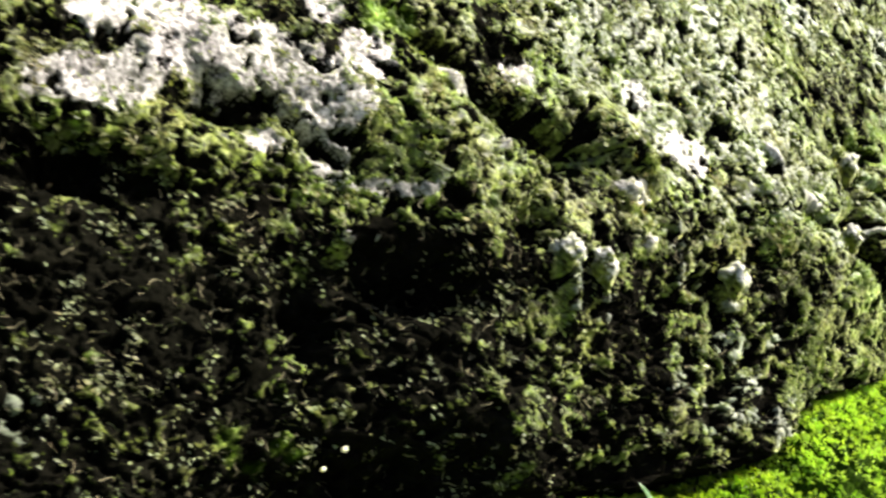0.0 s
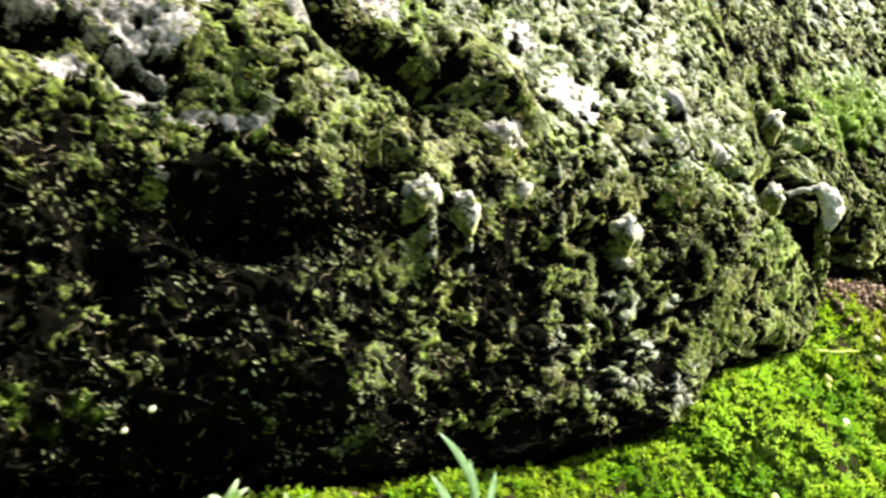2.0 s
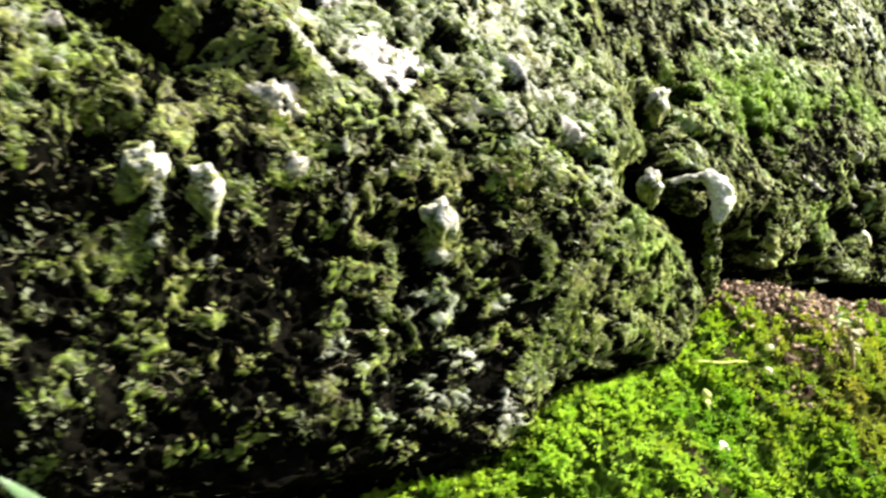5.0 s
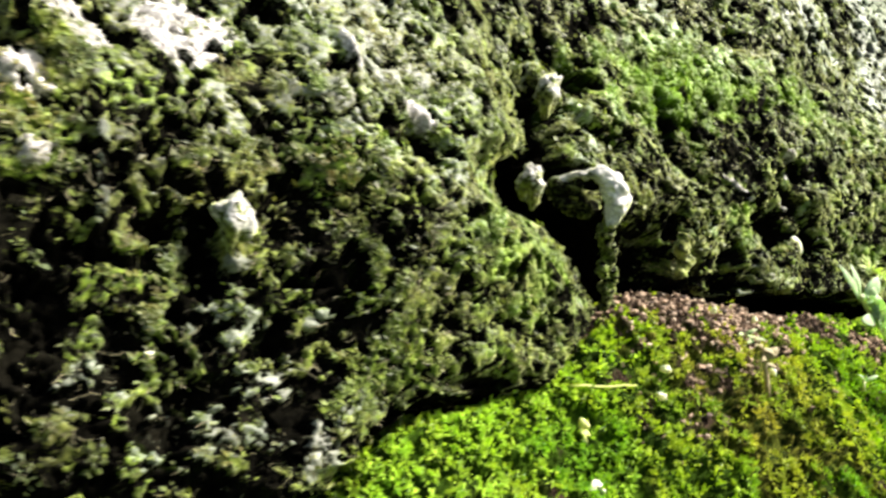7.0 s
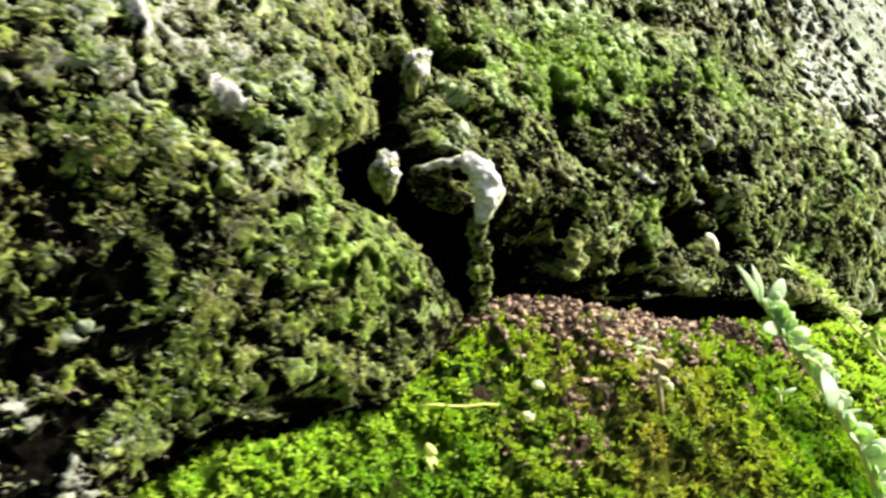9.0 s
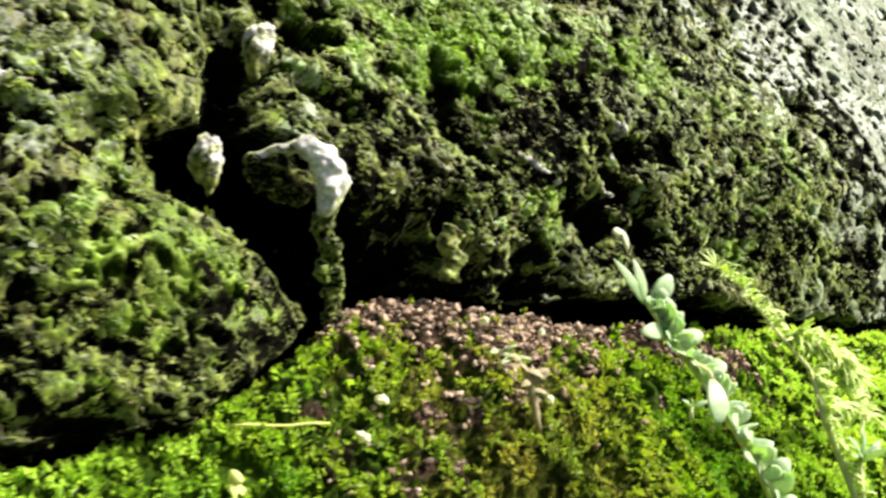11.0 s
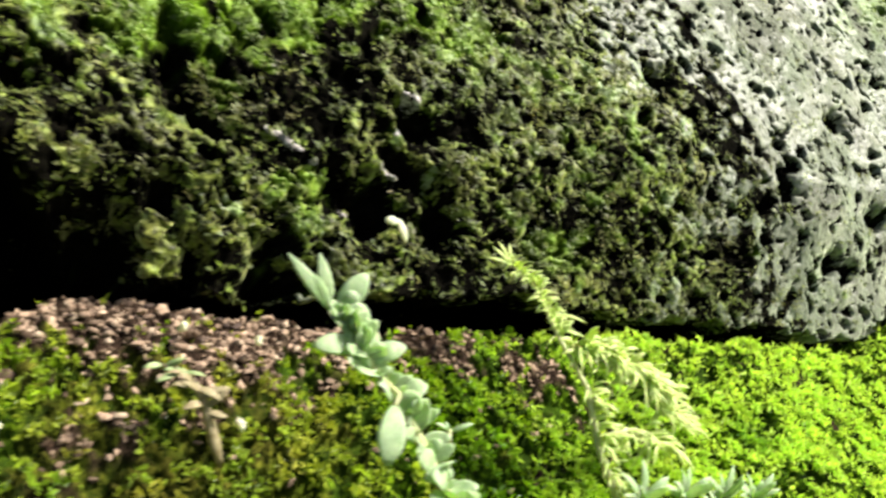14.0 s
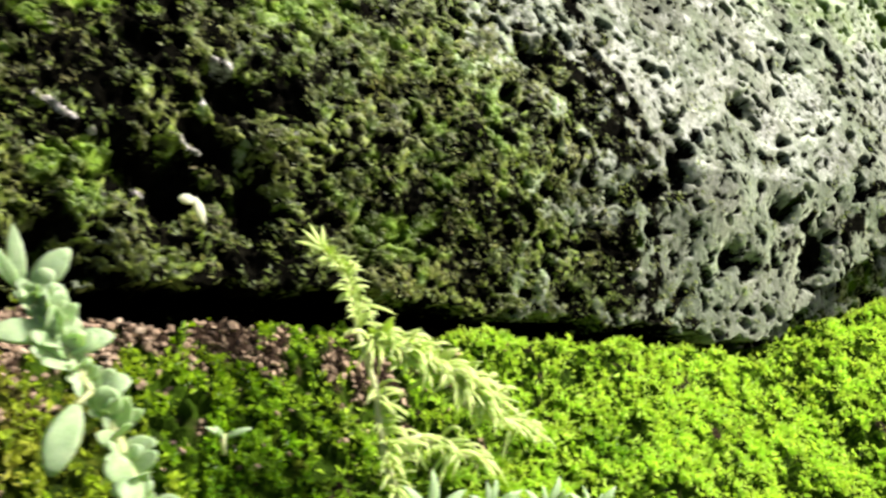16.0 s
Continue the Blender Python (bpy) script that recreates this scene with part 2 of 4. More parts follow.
def left_rock():
    step = 0.0027
    x, h = np.meshgrid(np.arange(-0.12, 1.90, step), np.arange(-0.48, 0.52, step))
    d = np.where(h > 0, .925 + .45 * h, .925 + .14 * h) + .09 * smooth(.68, .36, x) * (1 - .4 * smooth(0, .1, h))
    d = d - .035 * blob(x, h, .70, -.29, .07, .06) - .025 * blob(x, h, .97, -.27, .10, .07) - .025 * blob(x, h, .80, -.04, .10, .05)
    edge = line(h, -.5, 1.28, -.36, 1.33, -.33, 1.60, -.27, 1.70, -.2, 1.725, -.13, 1.65, -.09, 1.60, -.06, 1.54, 0.0, 1.54, .03, 1.60, .12, 1.62, .2, 1.63, .6, 1.66)
    edge = edge + 0.012 * fbm(x, h, 16, 3, 41)
    d = d + 0.06 * smooth(-.16, 0, x - edge) ** 2 + 0.34 * smooth(0, .10, x - edge)
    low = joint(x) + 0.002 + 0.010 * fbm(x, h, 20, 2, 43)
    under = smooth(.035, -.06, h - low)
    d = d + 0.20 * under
    crust = np.zeros_like(x)
    for cx, ch, rx, rh, turn in ((.31, .246, .075, .034, 0), (.208, .23, .055, .03, 0), (.20, .16, .09, .034, 5), (.40, .20, .085, .03, 0), (.45, .16, .085, .045, -30), (.54, .215, .05, .05, -45), (.49, .28, .035, .03, 0), (.468, .10, .03, .06, 10), (.384, .10, .034, .02, -20), (1.05, .22, .035, .035, 0),
                                 (1.0, .11, .05, .028, -35), (.955, .045, .035, .02, -30), (.66, .19, .04, .02, -30), (.80, .24, .04, .03, 0), (1.12, .12, .06, .05, 0), (.936, .046, .03, .014, -25), (.962, -.032, .016, .014, 0),
                                 (.549, .042, .05, .012, -5), (.505, -.022, .03, .012, 0), (1.309, .115, .010, .035, 10), (1.396, .043, .03, .012, -35), (.712, .102, .012, .01, 0), (.655, .192, .03, .016, -20), (.85, -.06, .02, .026, 0), (.79, -.04, .024, .018, 0)):
        crust = np.maximum(crust, blob(x, h, cx, ch, rx, rh, turn) * 1.6)
    crust = np.maximum(crust, np.maximum(1.0 * blob(x, h, .36, .20, .27, .09, -8), .40 * blob(x, h, 1.06, .17, .15, .07, -30)))
    # zone whose shade is painted: wider holes, less growth, darker colour
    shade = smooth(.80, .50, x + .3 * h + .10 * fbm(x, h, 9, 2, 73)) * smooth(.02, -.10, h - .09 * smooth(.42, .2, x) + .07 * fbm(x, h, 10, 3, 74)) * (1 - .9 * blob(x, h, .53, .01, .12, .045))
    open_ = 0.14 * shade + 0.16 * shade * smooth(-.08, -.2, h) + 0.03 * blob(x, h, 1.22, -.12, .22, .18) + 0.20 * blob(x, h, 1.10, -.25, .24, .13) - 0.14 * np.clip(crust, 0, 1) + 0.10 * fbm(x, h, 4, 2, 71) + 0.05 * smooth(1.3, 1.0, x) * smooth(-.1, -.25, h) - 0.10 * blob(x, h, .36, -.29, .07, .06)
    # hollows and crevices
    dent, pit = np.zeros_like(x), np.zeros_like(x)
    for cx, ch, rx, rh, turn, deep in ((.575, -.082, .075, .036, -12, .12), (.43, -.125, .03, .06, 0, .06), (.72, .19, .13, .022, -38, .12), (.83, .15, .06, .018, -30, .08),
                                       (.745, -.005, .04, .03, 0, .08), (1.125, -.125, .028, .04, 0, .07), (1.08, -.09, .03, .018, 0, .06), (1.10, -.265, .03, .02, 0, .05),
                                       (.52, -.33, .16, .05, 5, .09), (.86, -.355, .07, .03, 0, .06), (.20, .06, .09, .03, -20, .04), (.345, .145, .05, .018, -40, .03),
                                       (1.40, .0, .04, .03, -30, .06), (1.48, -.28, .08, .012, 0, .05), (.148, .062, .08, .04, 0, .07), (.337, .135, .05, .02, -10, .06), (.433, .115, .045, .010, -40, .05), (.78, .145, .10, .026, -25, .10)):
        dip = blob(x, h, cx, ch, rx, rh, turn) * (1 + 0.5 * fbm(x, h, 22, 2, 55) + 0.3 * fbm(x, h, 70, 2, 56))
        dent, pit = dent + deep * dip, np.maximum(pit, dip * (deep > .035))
    out, bare_shade = relief(x, h, 100, open_, 0.3 * smooth(0, .10, x - edge) + 0.5 * dent, -0.2 * under - 0.4 * dent, np.clip(crust, 0, 1), .15 + .75 * np.maximum(.45 * blob(x, h, 1.48, -.13, .26, .22), smooth(.85, 1.15, x + .5 * h) * smooth(-.12, .08, h)))
    out = out * (1 - .8 * np.maximum(under, smooth(.01, .06, x - edge)))
    # the foot and the cave edge are coloured near black as painted shade
    bare_shade = np.maximum(bare_shade, np.maximum(smooth(.045, .01, h - low), smooth(.01, .04, x - edge)))
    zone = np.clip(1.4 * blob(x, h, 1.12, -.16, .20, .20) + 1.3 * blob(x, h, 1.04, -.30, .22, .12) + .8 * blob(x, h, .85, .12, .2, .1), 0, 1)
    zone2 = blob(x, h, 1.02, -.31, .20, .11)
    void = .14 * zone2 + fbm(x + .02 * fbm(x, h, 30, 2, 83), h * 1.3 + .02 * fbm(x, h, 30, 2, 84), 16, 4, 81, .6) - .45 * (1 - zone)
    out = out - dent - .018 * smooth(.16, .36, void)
    # dents and voids take the same painted shade
    bare_shade = np.maximum(bare_shade, np.maximum(smooth(.42, .62, pit), smooth(.10, .20, void)))
    # swellings
    for cx, ch, rx, rh, turn, high in ((.95, .13, .05, .10, 30, .035), (.60, .13, .12, .07, -20, .03), (1.30, .05, .07, .16, 20, .03), (1.45, -.15, .11, .12, 0, .03), (.3, .2, .2, .07, -10, .02),
                                       (.936, .046, .034, .017, -25, .020), (.960, -.032, .020, .018, 0, .02), (.970, .09, .04, .022, -35, .020), (1.309, .115, .012, .04, 10, .02),
                                       (1.396, .043, .035, .016, -35, .010), (.712, .102, .014, .012, 0, .02), (.655, .192, .035, .02, -20, .03), (.80, -.12, .012, .09, 4, .022), (.855, -.15, .012, .10, -3, .022),
                                       (1.155, -.15, .012, .06, 0, .015), (1.02, -.05, .010, .12, 0, .015), (.505, -.02, .04, .016, 0, .03)):
        out = out + high * blob(x, h, cx, ch, rx, rh, turn)
    p = metres(x, d - 0.93 * out, h + 0.37 * out)
    n1, n2 = fbm(x, h, 6, 4, 61), fbm(x, h, 26, 3, 62)
    mid = smooth(1.16, .86, x + .3 * h + .12 * fbm(x, h, 9, 2, 75)) * smooth(.06, -.06, h + .08 * fbm(x, h, 10, 2, 76))
    moss = (1 - .95 * bare_shade) * (1 - .42 * shade) * (1 - .55 * mid * smooth(.25, -.1, n2 + .4 * n1)) * (1 - .30 * blob(x, h, 1.58, -.22, .20, .12)) * np.clip(0.60 - 0.27 * shade + 0.4 * smooth(.55, 1.3, x) + 0.5 * blob(x, h, .62, .12, .13, .10) + 0.8 * n1 + 0.7 * n2, 0, 1)
    crust = smooth(0.40, 0.85, crust + 0.35 * n2 + 0.2 * n1) * (1 - 0.97 * bare_shade)
    crust = crust * (1 - .9 * shade * smooth(-.1, -.16, h))
    grey = smooth(.35, .9, 1.1 * smooth(.85, 1.4, x + .9 * h) + 0.8 * n1 + 0.5 * n2 - 0.6 * blob(x, h, 1.45, -.12, .2, .2)) * 0.42 * (1 - 0.85 * bare_shade) * smooth(1.62, 1.42, x + .25 * h) * (1 - shade) * smooth(-.3, .0, h)
    for cx, ch, rx, rh in ((1.10, -.30, .09, .05), (1.22, -.32, .08, .04), (1.13, -.20, .07, .05), (1.01, -.24, .05, .03), (1.18, -.26, .06, .04), (1.25, -.20, .03, .02), (.11, -.21, .05, .03), (.802, -.10, .010, .05), (.857, -.12, .010, .06), (1.02, -.05, .009, .08), (1.155, -.15, .010, .05)):
        grey = np.maximum(grey, .75 * smooth(.35, .75, blob(x, h, cx, ch, rx, rh) + .5 * n2) * (1 - .9 * bare_shade))
    # strength of the painted shade, with noisy edges
    shade_tint = smooth(.35, .75, shade + .5 * n1 + .35 * n2 - .6 * blob(x, h, .36, -.29, .07, .06) - .5 * blob(x, h, .16, -.28, .08, .05)) * .3
    lush = smooth(.45, .95, blob(x, h, 1.56, -.14, .15, .12) + 0.5 * blob(x, h, 1.3, -.02, .1, .1) + 1.1 * blob(x, h, .57, .28, .07, .04) + .6 * blob(x, h, .36, -.29, .07, .06) + 0.6 * n2 + 0.3 * n1 - .06) * 0.62 * (1 - .8 * bare_shade)
    SHEETS["left"] = dict(p=p, x=x, h=h, out=out, moss=moss, crust=crust, grey=grey, lush=lush, bare_shade=bare_shade, mid=mid)
    return tagged(grid_mesh("rock_left", p, {"moss": moss, "crust": crust, "grey": grey, "lush": lush, "shade_tint": shade_tint}, ROCK, (0, 0.25, -0.02)),
                  "dark pitted wall boulder with moss layer, white lime crust and painted shade", "boulder", kind="structure")


def right_rock():
    step = 0.0027
    x, h = np.meshgrid(np.arange(1.50, 4.0, step), np.arange(-0.36, 0.62, step))
    d = 1.005 + .40 * np.maximum(h + .02, 0)
    edge = line(h, -.4, 1.86, -.17, 1.90, -.11, 1.85, -.06, 1.82, -.03, 1.80, -.005, 1.75, .012, 1.68, .05, 1.61, .6, 1.55) + 0.012 * fbm(x, h, 16, 3, 141)
    d = d + 0.40 * smooth(0, -.06, x - edge)
    low = line(x, 1.5, -.15, 1.9, -.165, 2.02, -.185, 2.175, -.213, 2.28, -.203, 2.4, -.21, 2.53, -.235, 2.77, -.258, 2.97, -.277, 3.17, -.305, 3.3, -.25, 3.4, -.20, 3.55, -.13, 4.1, .05)
    low = low - 0.002 + 0.014 * fbm(x, h, 22, 3, 143)
    under = smooth(.015, -.03, h - low)
    d = d + 0.35 * under
    dent, pit = np.zeros_like(x), np.zeros_like(x)
    for cx, ch, rx, rh, turn, deep in ((2.21, -.075, .035, .04, 0, .09), (2.17, -.055, .03, .02, 0, .05), (2.30, -.10, .03, .035, 0, .06), (2.28, .03, .04, .02, -30, .06), (2.25, -.02, .05, .018, -40, .06),
                                       (1.885, -.13, .050, .052, 0, .25), (1.95, -.07, .018, .03, 10, .05), (3.235, -.075, .03, .018, -20, .07), (3.10, -.155, .018, .02, 0, .06), (3.15, -.17, .018, .015, 0, .05), (3.33, -.15, .03, .05, -20, .08),
                                       (2.755, .145, .03, .022, 0, .07), (3.19, .11, .025, .02, 0, .06), (2.99, -.02, .02, .04, 0, .05), (2.226, .30, .022, .02, 0, .07), (1.97, .1, .02, .06, 0, .04),
                                       (2.08, -.17, .05, .02, 0, .06), (2.07, -.15, .022, .035, 0, .12), (1.985, -.15, .012, .03, 0, .10), (2.178, -.07, .010, .03, 8, -.014), (2.235, -.03, .035, .006, -40, -.012), (2.27, .06, .02, .007, -30, -.010), (2.10, -.01, .05, .006, -35, -.010), (2.0, .02, .05, .012, -35, .04),
                                       (1.655, .045, .035, .03, 0, .09), (1.665, .105, .03, .035, 0, .09), (1.765, .15, .03, .03, 0, .07), (1.78, .06, .045, .015, -30, .06), (1.72, .2, .02, .04, 10, .05)):
        dip = blob(x, h, cx, ch, rx, rh, turn) * (1 + 0.4 * fbm(x, h, 30, 2, 155) + 0.3 * fbm(x, h, 70, 2, 156))
        dent, pit = dent + deep * dip, np.maximum(pit, dip * (deep > .035))
    far = smooth(2.48, 3.05, x + .1 * h + .1 * fbm(x, h, 7, 2, 175))
    out, bare_shade = relief(x, h, 200, 0.08 * fbm(x, h, 4, 2, 171) + 0.10 * blob(x, h, 2.2, -.04, .16, .12) + 0.14 * blob(x, h, 1.68, .08, .10, .10) - 0.26 * far, 0.36 * smooth(0, -.06, x - edge) * -1 + 0.5 * dent, -0.3 * under - 0.4 * dent, 0.0, np.maximum(far, .15 + .35 * smooth(-.05, .15, h)))
    # shade painted into the colour along the undercut foot and the cave edge
    out, bare_shade = out * (1 - .85 * np.maximum(under, smooth(0, -.05, x - edge))), np.maximum(bare_shade, np.maximum(smooth(.015, -.005, h - low), smooth(.02, -.02, x - edge)))
    # hollows, and the round far pits below, are painted dark as shade
    out, bare_shade = out - dent, np.maximum(bare_shade, smooth(.24, .42, pit))
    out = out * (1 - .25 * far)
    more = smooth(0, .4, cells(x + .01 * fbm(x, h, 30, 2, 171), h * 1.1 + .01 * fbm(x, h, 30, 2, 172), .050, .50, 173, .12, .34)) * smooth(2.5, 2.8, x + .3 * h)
    out, bare_shade = out - .04 * more, np.maximum(bare_shade, smooth(.02, .18, more))
    p = metres(x, d - 0.93 * out, h + 0.37 * out)
    n1, n2 = fbm(x, h, 5, 4, 161), fbm(x, h, 26, 3, 162)
    moss = np.clip(0.60 + 0.5 * n1 + 0.5 * n2 - 0.2 * far, 0, 1) * (1 - 0.95 * bare_shade)
    grey = smooth(.35, .85, 1.05 * smooth(2.62, 3.05, x + .15 * h) + 0.3 * smooth(.10, .36, h) + 0.7 * n1 + 0.6 * n2 + .02) * 0.85 * (1 - 0.9 * bare_shade)
    crust = smooth(.3, .9, 0.9 * smooth(2.7, 3.15, x + .6 * h) * smooth(-.25, .15, h) + 0.8 * n2 + 0.3 * n1 - .40) * 0.10 * (1 - 0.95 * bare_shade)
    for cx, ch, rx, rh, turn in ((2.178, -.07, .012, .028, 8), (2.235, -.03, .034, .007, -40), (2.27, .06, .018, .009, -30), (2.10, -.01, .05, .007, -35)):
        crust = np.maximum(crust, .8 * smooth(.4, .7, blob(x, h, cx, ch, rx, rh, turn) + .5 * n2) * (1 - .6 * bare_shade))
    lush = smooth(.4, .9, 1.1 * blob(x, h, 2.0, .17, .22, .15) + .5 * blob(x, h, 2.58, .02, .22, .15) + .8 * blob(x, h, 2.35, .18, .2, .08) + .7 * blob(x, h, 2.5, -.13, .15, .06) + .6 * blob(x, h, 2.1, -.06, .1, .06) + 0.6 * n2 + .3 * n1 - .05) * 0.9 * (1 - .8 * bare_shade)
    lush = np.maximum(lush, .45 * smooth(.3, .8, blob(x, h, 3.62, .36, .3, .1) + .5 * n2))
    SHEETS["right"] = dict(p=p, x=x, h=h, out=out, moss=moss, crust=crust, grey=grey, lush=lush, bare_shade=bare_shade)
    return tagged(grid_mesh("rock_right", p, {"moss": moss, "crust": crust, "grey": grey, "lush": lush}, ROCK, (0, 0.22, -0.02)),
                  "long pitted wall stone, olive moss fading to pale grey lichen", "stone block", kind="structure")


def ledge_height(x, d):
    top = joint(x)
    dj = joint_depth(x)
    fall = np.where(d < dj, 0.92 * (d - dj), -0.30 * (d - dj))
    h = top + fall - 0.026 + 0.018 * fbm(x, d, 5, 3, 301) + 0.010 * fbm(x, d, 14, 3, 302) + .035 * blob(x, d, 1.86, 1.05, .08, .06)
    return h


def soil_cover(x, d):
    """Where the reddish grit shows instead of moss."""
    n = fbm(x, d, 9, 3, 311)
    n2 = fbm(x, d, 40, 2, 312)
    near = joint_depth(x) - d
    strip = smooth(.09, .0, near) * smooth(1.70, 1.82, x) * smooth(2.55, 2.05, x)
    return smooth(.35, .75, strip + .34 * blob(x, d, 1.94, .90, .20, .10) + .42 * blob(x, d, 2.40, .98, .07, .035) + .6 * n + .6 * n2 + .25 * smooth(1.3, 1.2, x) * smooth(.1, 0, near) - .22 * smooth(.12, .22, near))


def ledge():
    step = 0.0034
    x, d = np.meshgrid(np.arange(-0.2, 4.1, step), np.concatenate([np.arange(1.30, 1.04, -0.01), np.arange(1.04, .56, -step), np.arange(.56, .05, -0.014)]))
    h = ledge_height(x, d)
    soil = soil_cover(x, d)
    wx, wd = x + .008 * fbm(x, d, 30, 2, 7), d + .008 * fbm(x, d, 30, 2, 8)
    c, s = math.cos(.7), math.sin(.7)
    px, pd = (wx * c - wd * s) * .75, (wx * s + wd * c) * 1.35
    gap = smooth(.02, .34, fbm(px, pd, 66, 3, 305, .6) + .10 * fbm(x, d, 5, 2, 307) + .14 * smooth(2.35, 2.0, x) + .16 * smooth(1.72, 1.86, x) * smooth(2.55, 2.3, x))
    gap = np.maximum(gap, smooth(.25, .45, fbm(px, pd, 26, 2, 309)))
    out = (1 - soil) * (0.008 - 0.019 * gap + 0.004 * fbm(x, d, 90, 2, 306)) + soil * 0.008 * cells(x, d * 1.2, 0.013, .9, 308, .4, .7) ** .5
    p = metres(x, d - 0.6 * out, np.maximum(h + 0.75 * out + .012, -Z0 / S - .02))
    # tone varies at random, rises along x, drops in gaps as painted shade
    lit_tone = smooth(.15, .7, .6 * smooth(2.2, 2.9, x) + .5 * fbm(x, d, 9, 3, 331) + .45) * (1 - .85 * gap)
    worn = smooth(1.70, 1.86, x) * smooth(2.18, 2.0, x)
    SHEETS["ledge"] = dict(p=p, x=x, d=d, soil=soil, gap=gap)
    return tagged(grid_mesh("ledge", p, {"soil": soil, "lit_tone": lit_tone, "worn": smooth(.25, .8, .9 * worn + .6 * fbm(x, d, 14, 3, 341)) * .85 * (1 - .5 * gap)}, BED, (0, 0.05, -0.33)), "sloping earth ledge cushioned with bright green moss", "mossy bank", kind="structure")


def ground():
    bm = bmesh.new()
    bmesh.ops.create_grid(bm, x_segments=60, y_segments=60, size=400)
    me = bpy.data.meshes.new("ground")
    bm.to_mesh(me)
    me.materials.append(BED)
    ob = new("ground", me)
    ob.location.z = -0.006
    return tagged(ob, "flat mossy earth in front of the wall", "ground", kind="structure")


def end_rock():
    step = 0.006
    x, h = np.meshgrid(np.arange(3.15, 4.5, step), np.arange(-0.40, 0.60, step))
    d = 1.13 + .30 * np.maximum(h, 0) + .25 * smooth(3.3, 3.15, x)
    out, bare_shade = relief(x, h, 500, 0.0)
    n1, n2 = fbm(x, h, 5, 4, 561), fbm(x, h, 26, 3, 562)
    masks = {"moss": np.clip(.7 + .5 * n1, 0, 1) * (1 - .8 * bare_shade), "grey": smooth(.3, .8, .5 + .6 * n1 + .4 * n2) * (1 - .8 * bare_shade), "lush": smooth(.4, .9, .4 + .6 * n2) * .6, "crust": 0 * x, "shade_tint": 0 * x}
    return tagged(grid_mesh("rock_end", metres(x, d - .93 * out, h + .37 * out), masks, ROCK, (0, 0.2, -0.02)), "pale mossy stone closing the end of the wall", "stone block", kind="structure")


left_rock(), right_rock(), end_rock(), ground()
bank = ledge()


# ---- moss, grit and rootlets: what nobody could count ----
def translucent(nt, b, colour, share):
    """Lets light through thin leaflets."""
    t, mix, out = nt.nodes.new("ShaderNodeBsdfTranslucent"), nt.nodes.new("ShaderNodeMixShader"), nt.nodes["Material Output"]
    nt.links.new(mix_node(nt, 1.0, colour, (1.3, 1.3, 0.8), "MULTIPLY"), t.inputs[0])
    mix.inputs[0].default_value = share
    nt.links.new(b.outputs[0], mix.inputs[1])
    nt.links.new(t.outputs[0], mix.inputs[2])
    nt.links.new(mix.outputs[0], out.inputs[0])


def tint_material(name, low, high, pale=None, lush=None, dry=None, rough=0.75, sheen=0.1, fuzz=0.0, thin=0.0):
    """A leafy surface whose pieces differ by chance; the attributes blend in pale, lush and dry pieces."""
    m, nt, b = material(name, rough)
    b.inputs["Sheen Weight"].default_value, b.inputs["Sheen Roughness"].default_value = fuzz, 0.3
    geo = nt.nodes.new("ShaderNodeNewGeometry")
    n = noise_node(nt, 1400, 3, 0.6)
    c = ramp_node(nt, geo.outputs["Random Per Island"], (0.0, low), (1.0, high)).outputs[0]
    for key, colour in (("pale", pale), ("lush", lush), ("dry", dry)):
        if colour:
            c = mix_node(nt, attr_node(nt, key), c, colour)
    vary = ramp_node(nt, n.outputs[0], (0.3, (0.7, 0.7, 0.7)), (0.7, (1.2, 1.2, 1.2)))
    c = mix_node(nt, 1.0, c, vary.outputs[0], "MULTIPLY")
    nt.links.new(c, b.inputs["Base Color"])
    b.inputs["Specular IOR Level"].default_value = sheen
    if thin:
        translucent(nt, b, c, thin)
    return m


def soup(name, verts, faces, attributes, mat, flat=True):
    """One mesh from numpy arrays: verts (n, 3), faces (m, 3 or 4)."""
    me = bpy.data.meshes.new(name)
    k = faces.shape[1]
    me.vertices.add(len(verts))
    me.vertices.foreach_set("co", verts.astype(np.float32).ravel())
    me.loops.add(faces.size)
    me.loops.foreach_set("vertex_index", faces.astype(np.int32).ravel())
    me.polygons.add(len(faces))
    me.polygons.foreach_set("loop_start", (np.arange(len(faces)) * k).astype(np.int32))
    me.polygons.foreach_set("use_smooth", np.full(len(faces), not flat))
    me.update(calc_edges=True)
    for key, value in attributes.items():
        me.attributes.new(key, "FLOAT", "POINT").data.foreach_set("value", value.astype(np.float32))
    me.materials.append(mat)
    return new(name, me)


def normals(p):
    a, b = np.gradient(p, axis=1), np.gradient(p, axis=0)
    n = np.cross(a, b)
    n *= np.sign(-n[..., 1:2] + 1e-9)
    return n / (np.linalg.norm(n, axis=-1, keepdims=True) + 1e-12)


def tangents(n):
    a = np.cross(n, np.array([0.0, 0.0, 1.0]) + 0.01)
    a /= np.linalg.norm(a, axis=-1, keepdims=True)
    return a, np.cross(n, a)


def pick(weight, count):
    w = np.clip(weight, 0, None).ravel()
    return np.searchsorted(np.cumsum(w) / w.sum(), rng.uniform(0, 1, count))


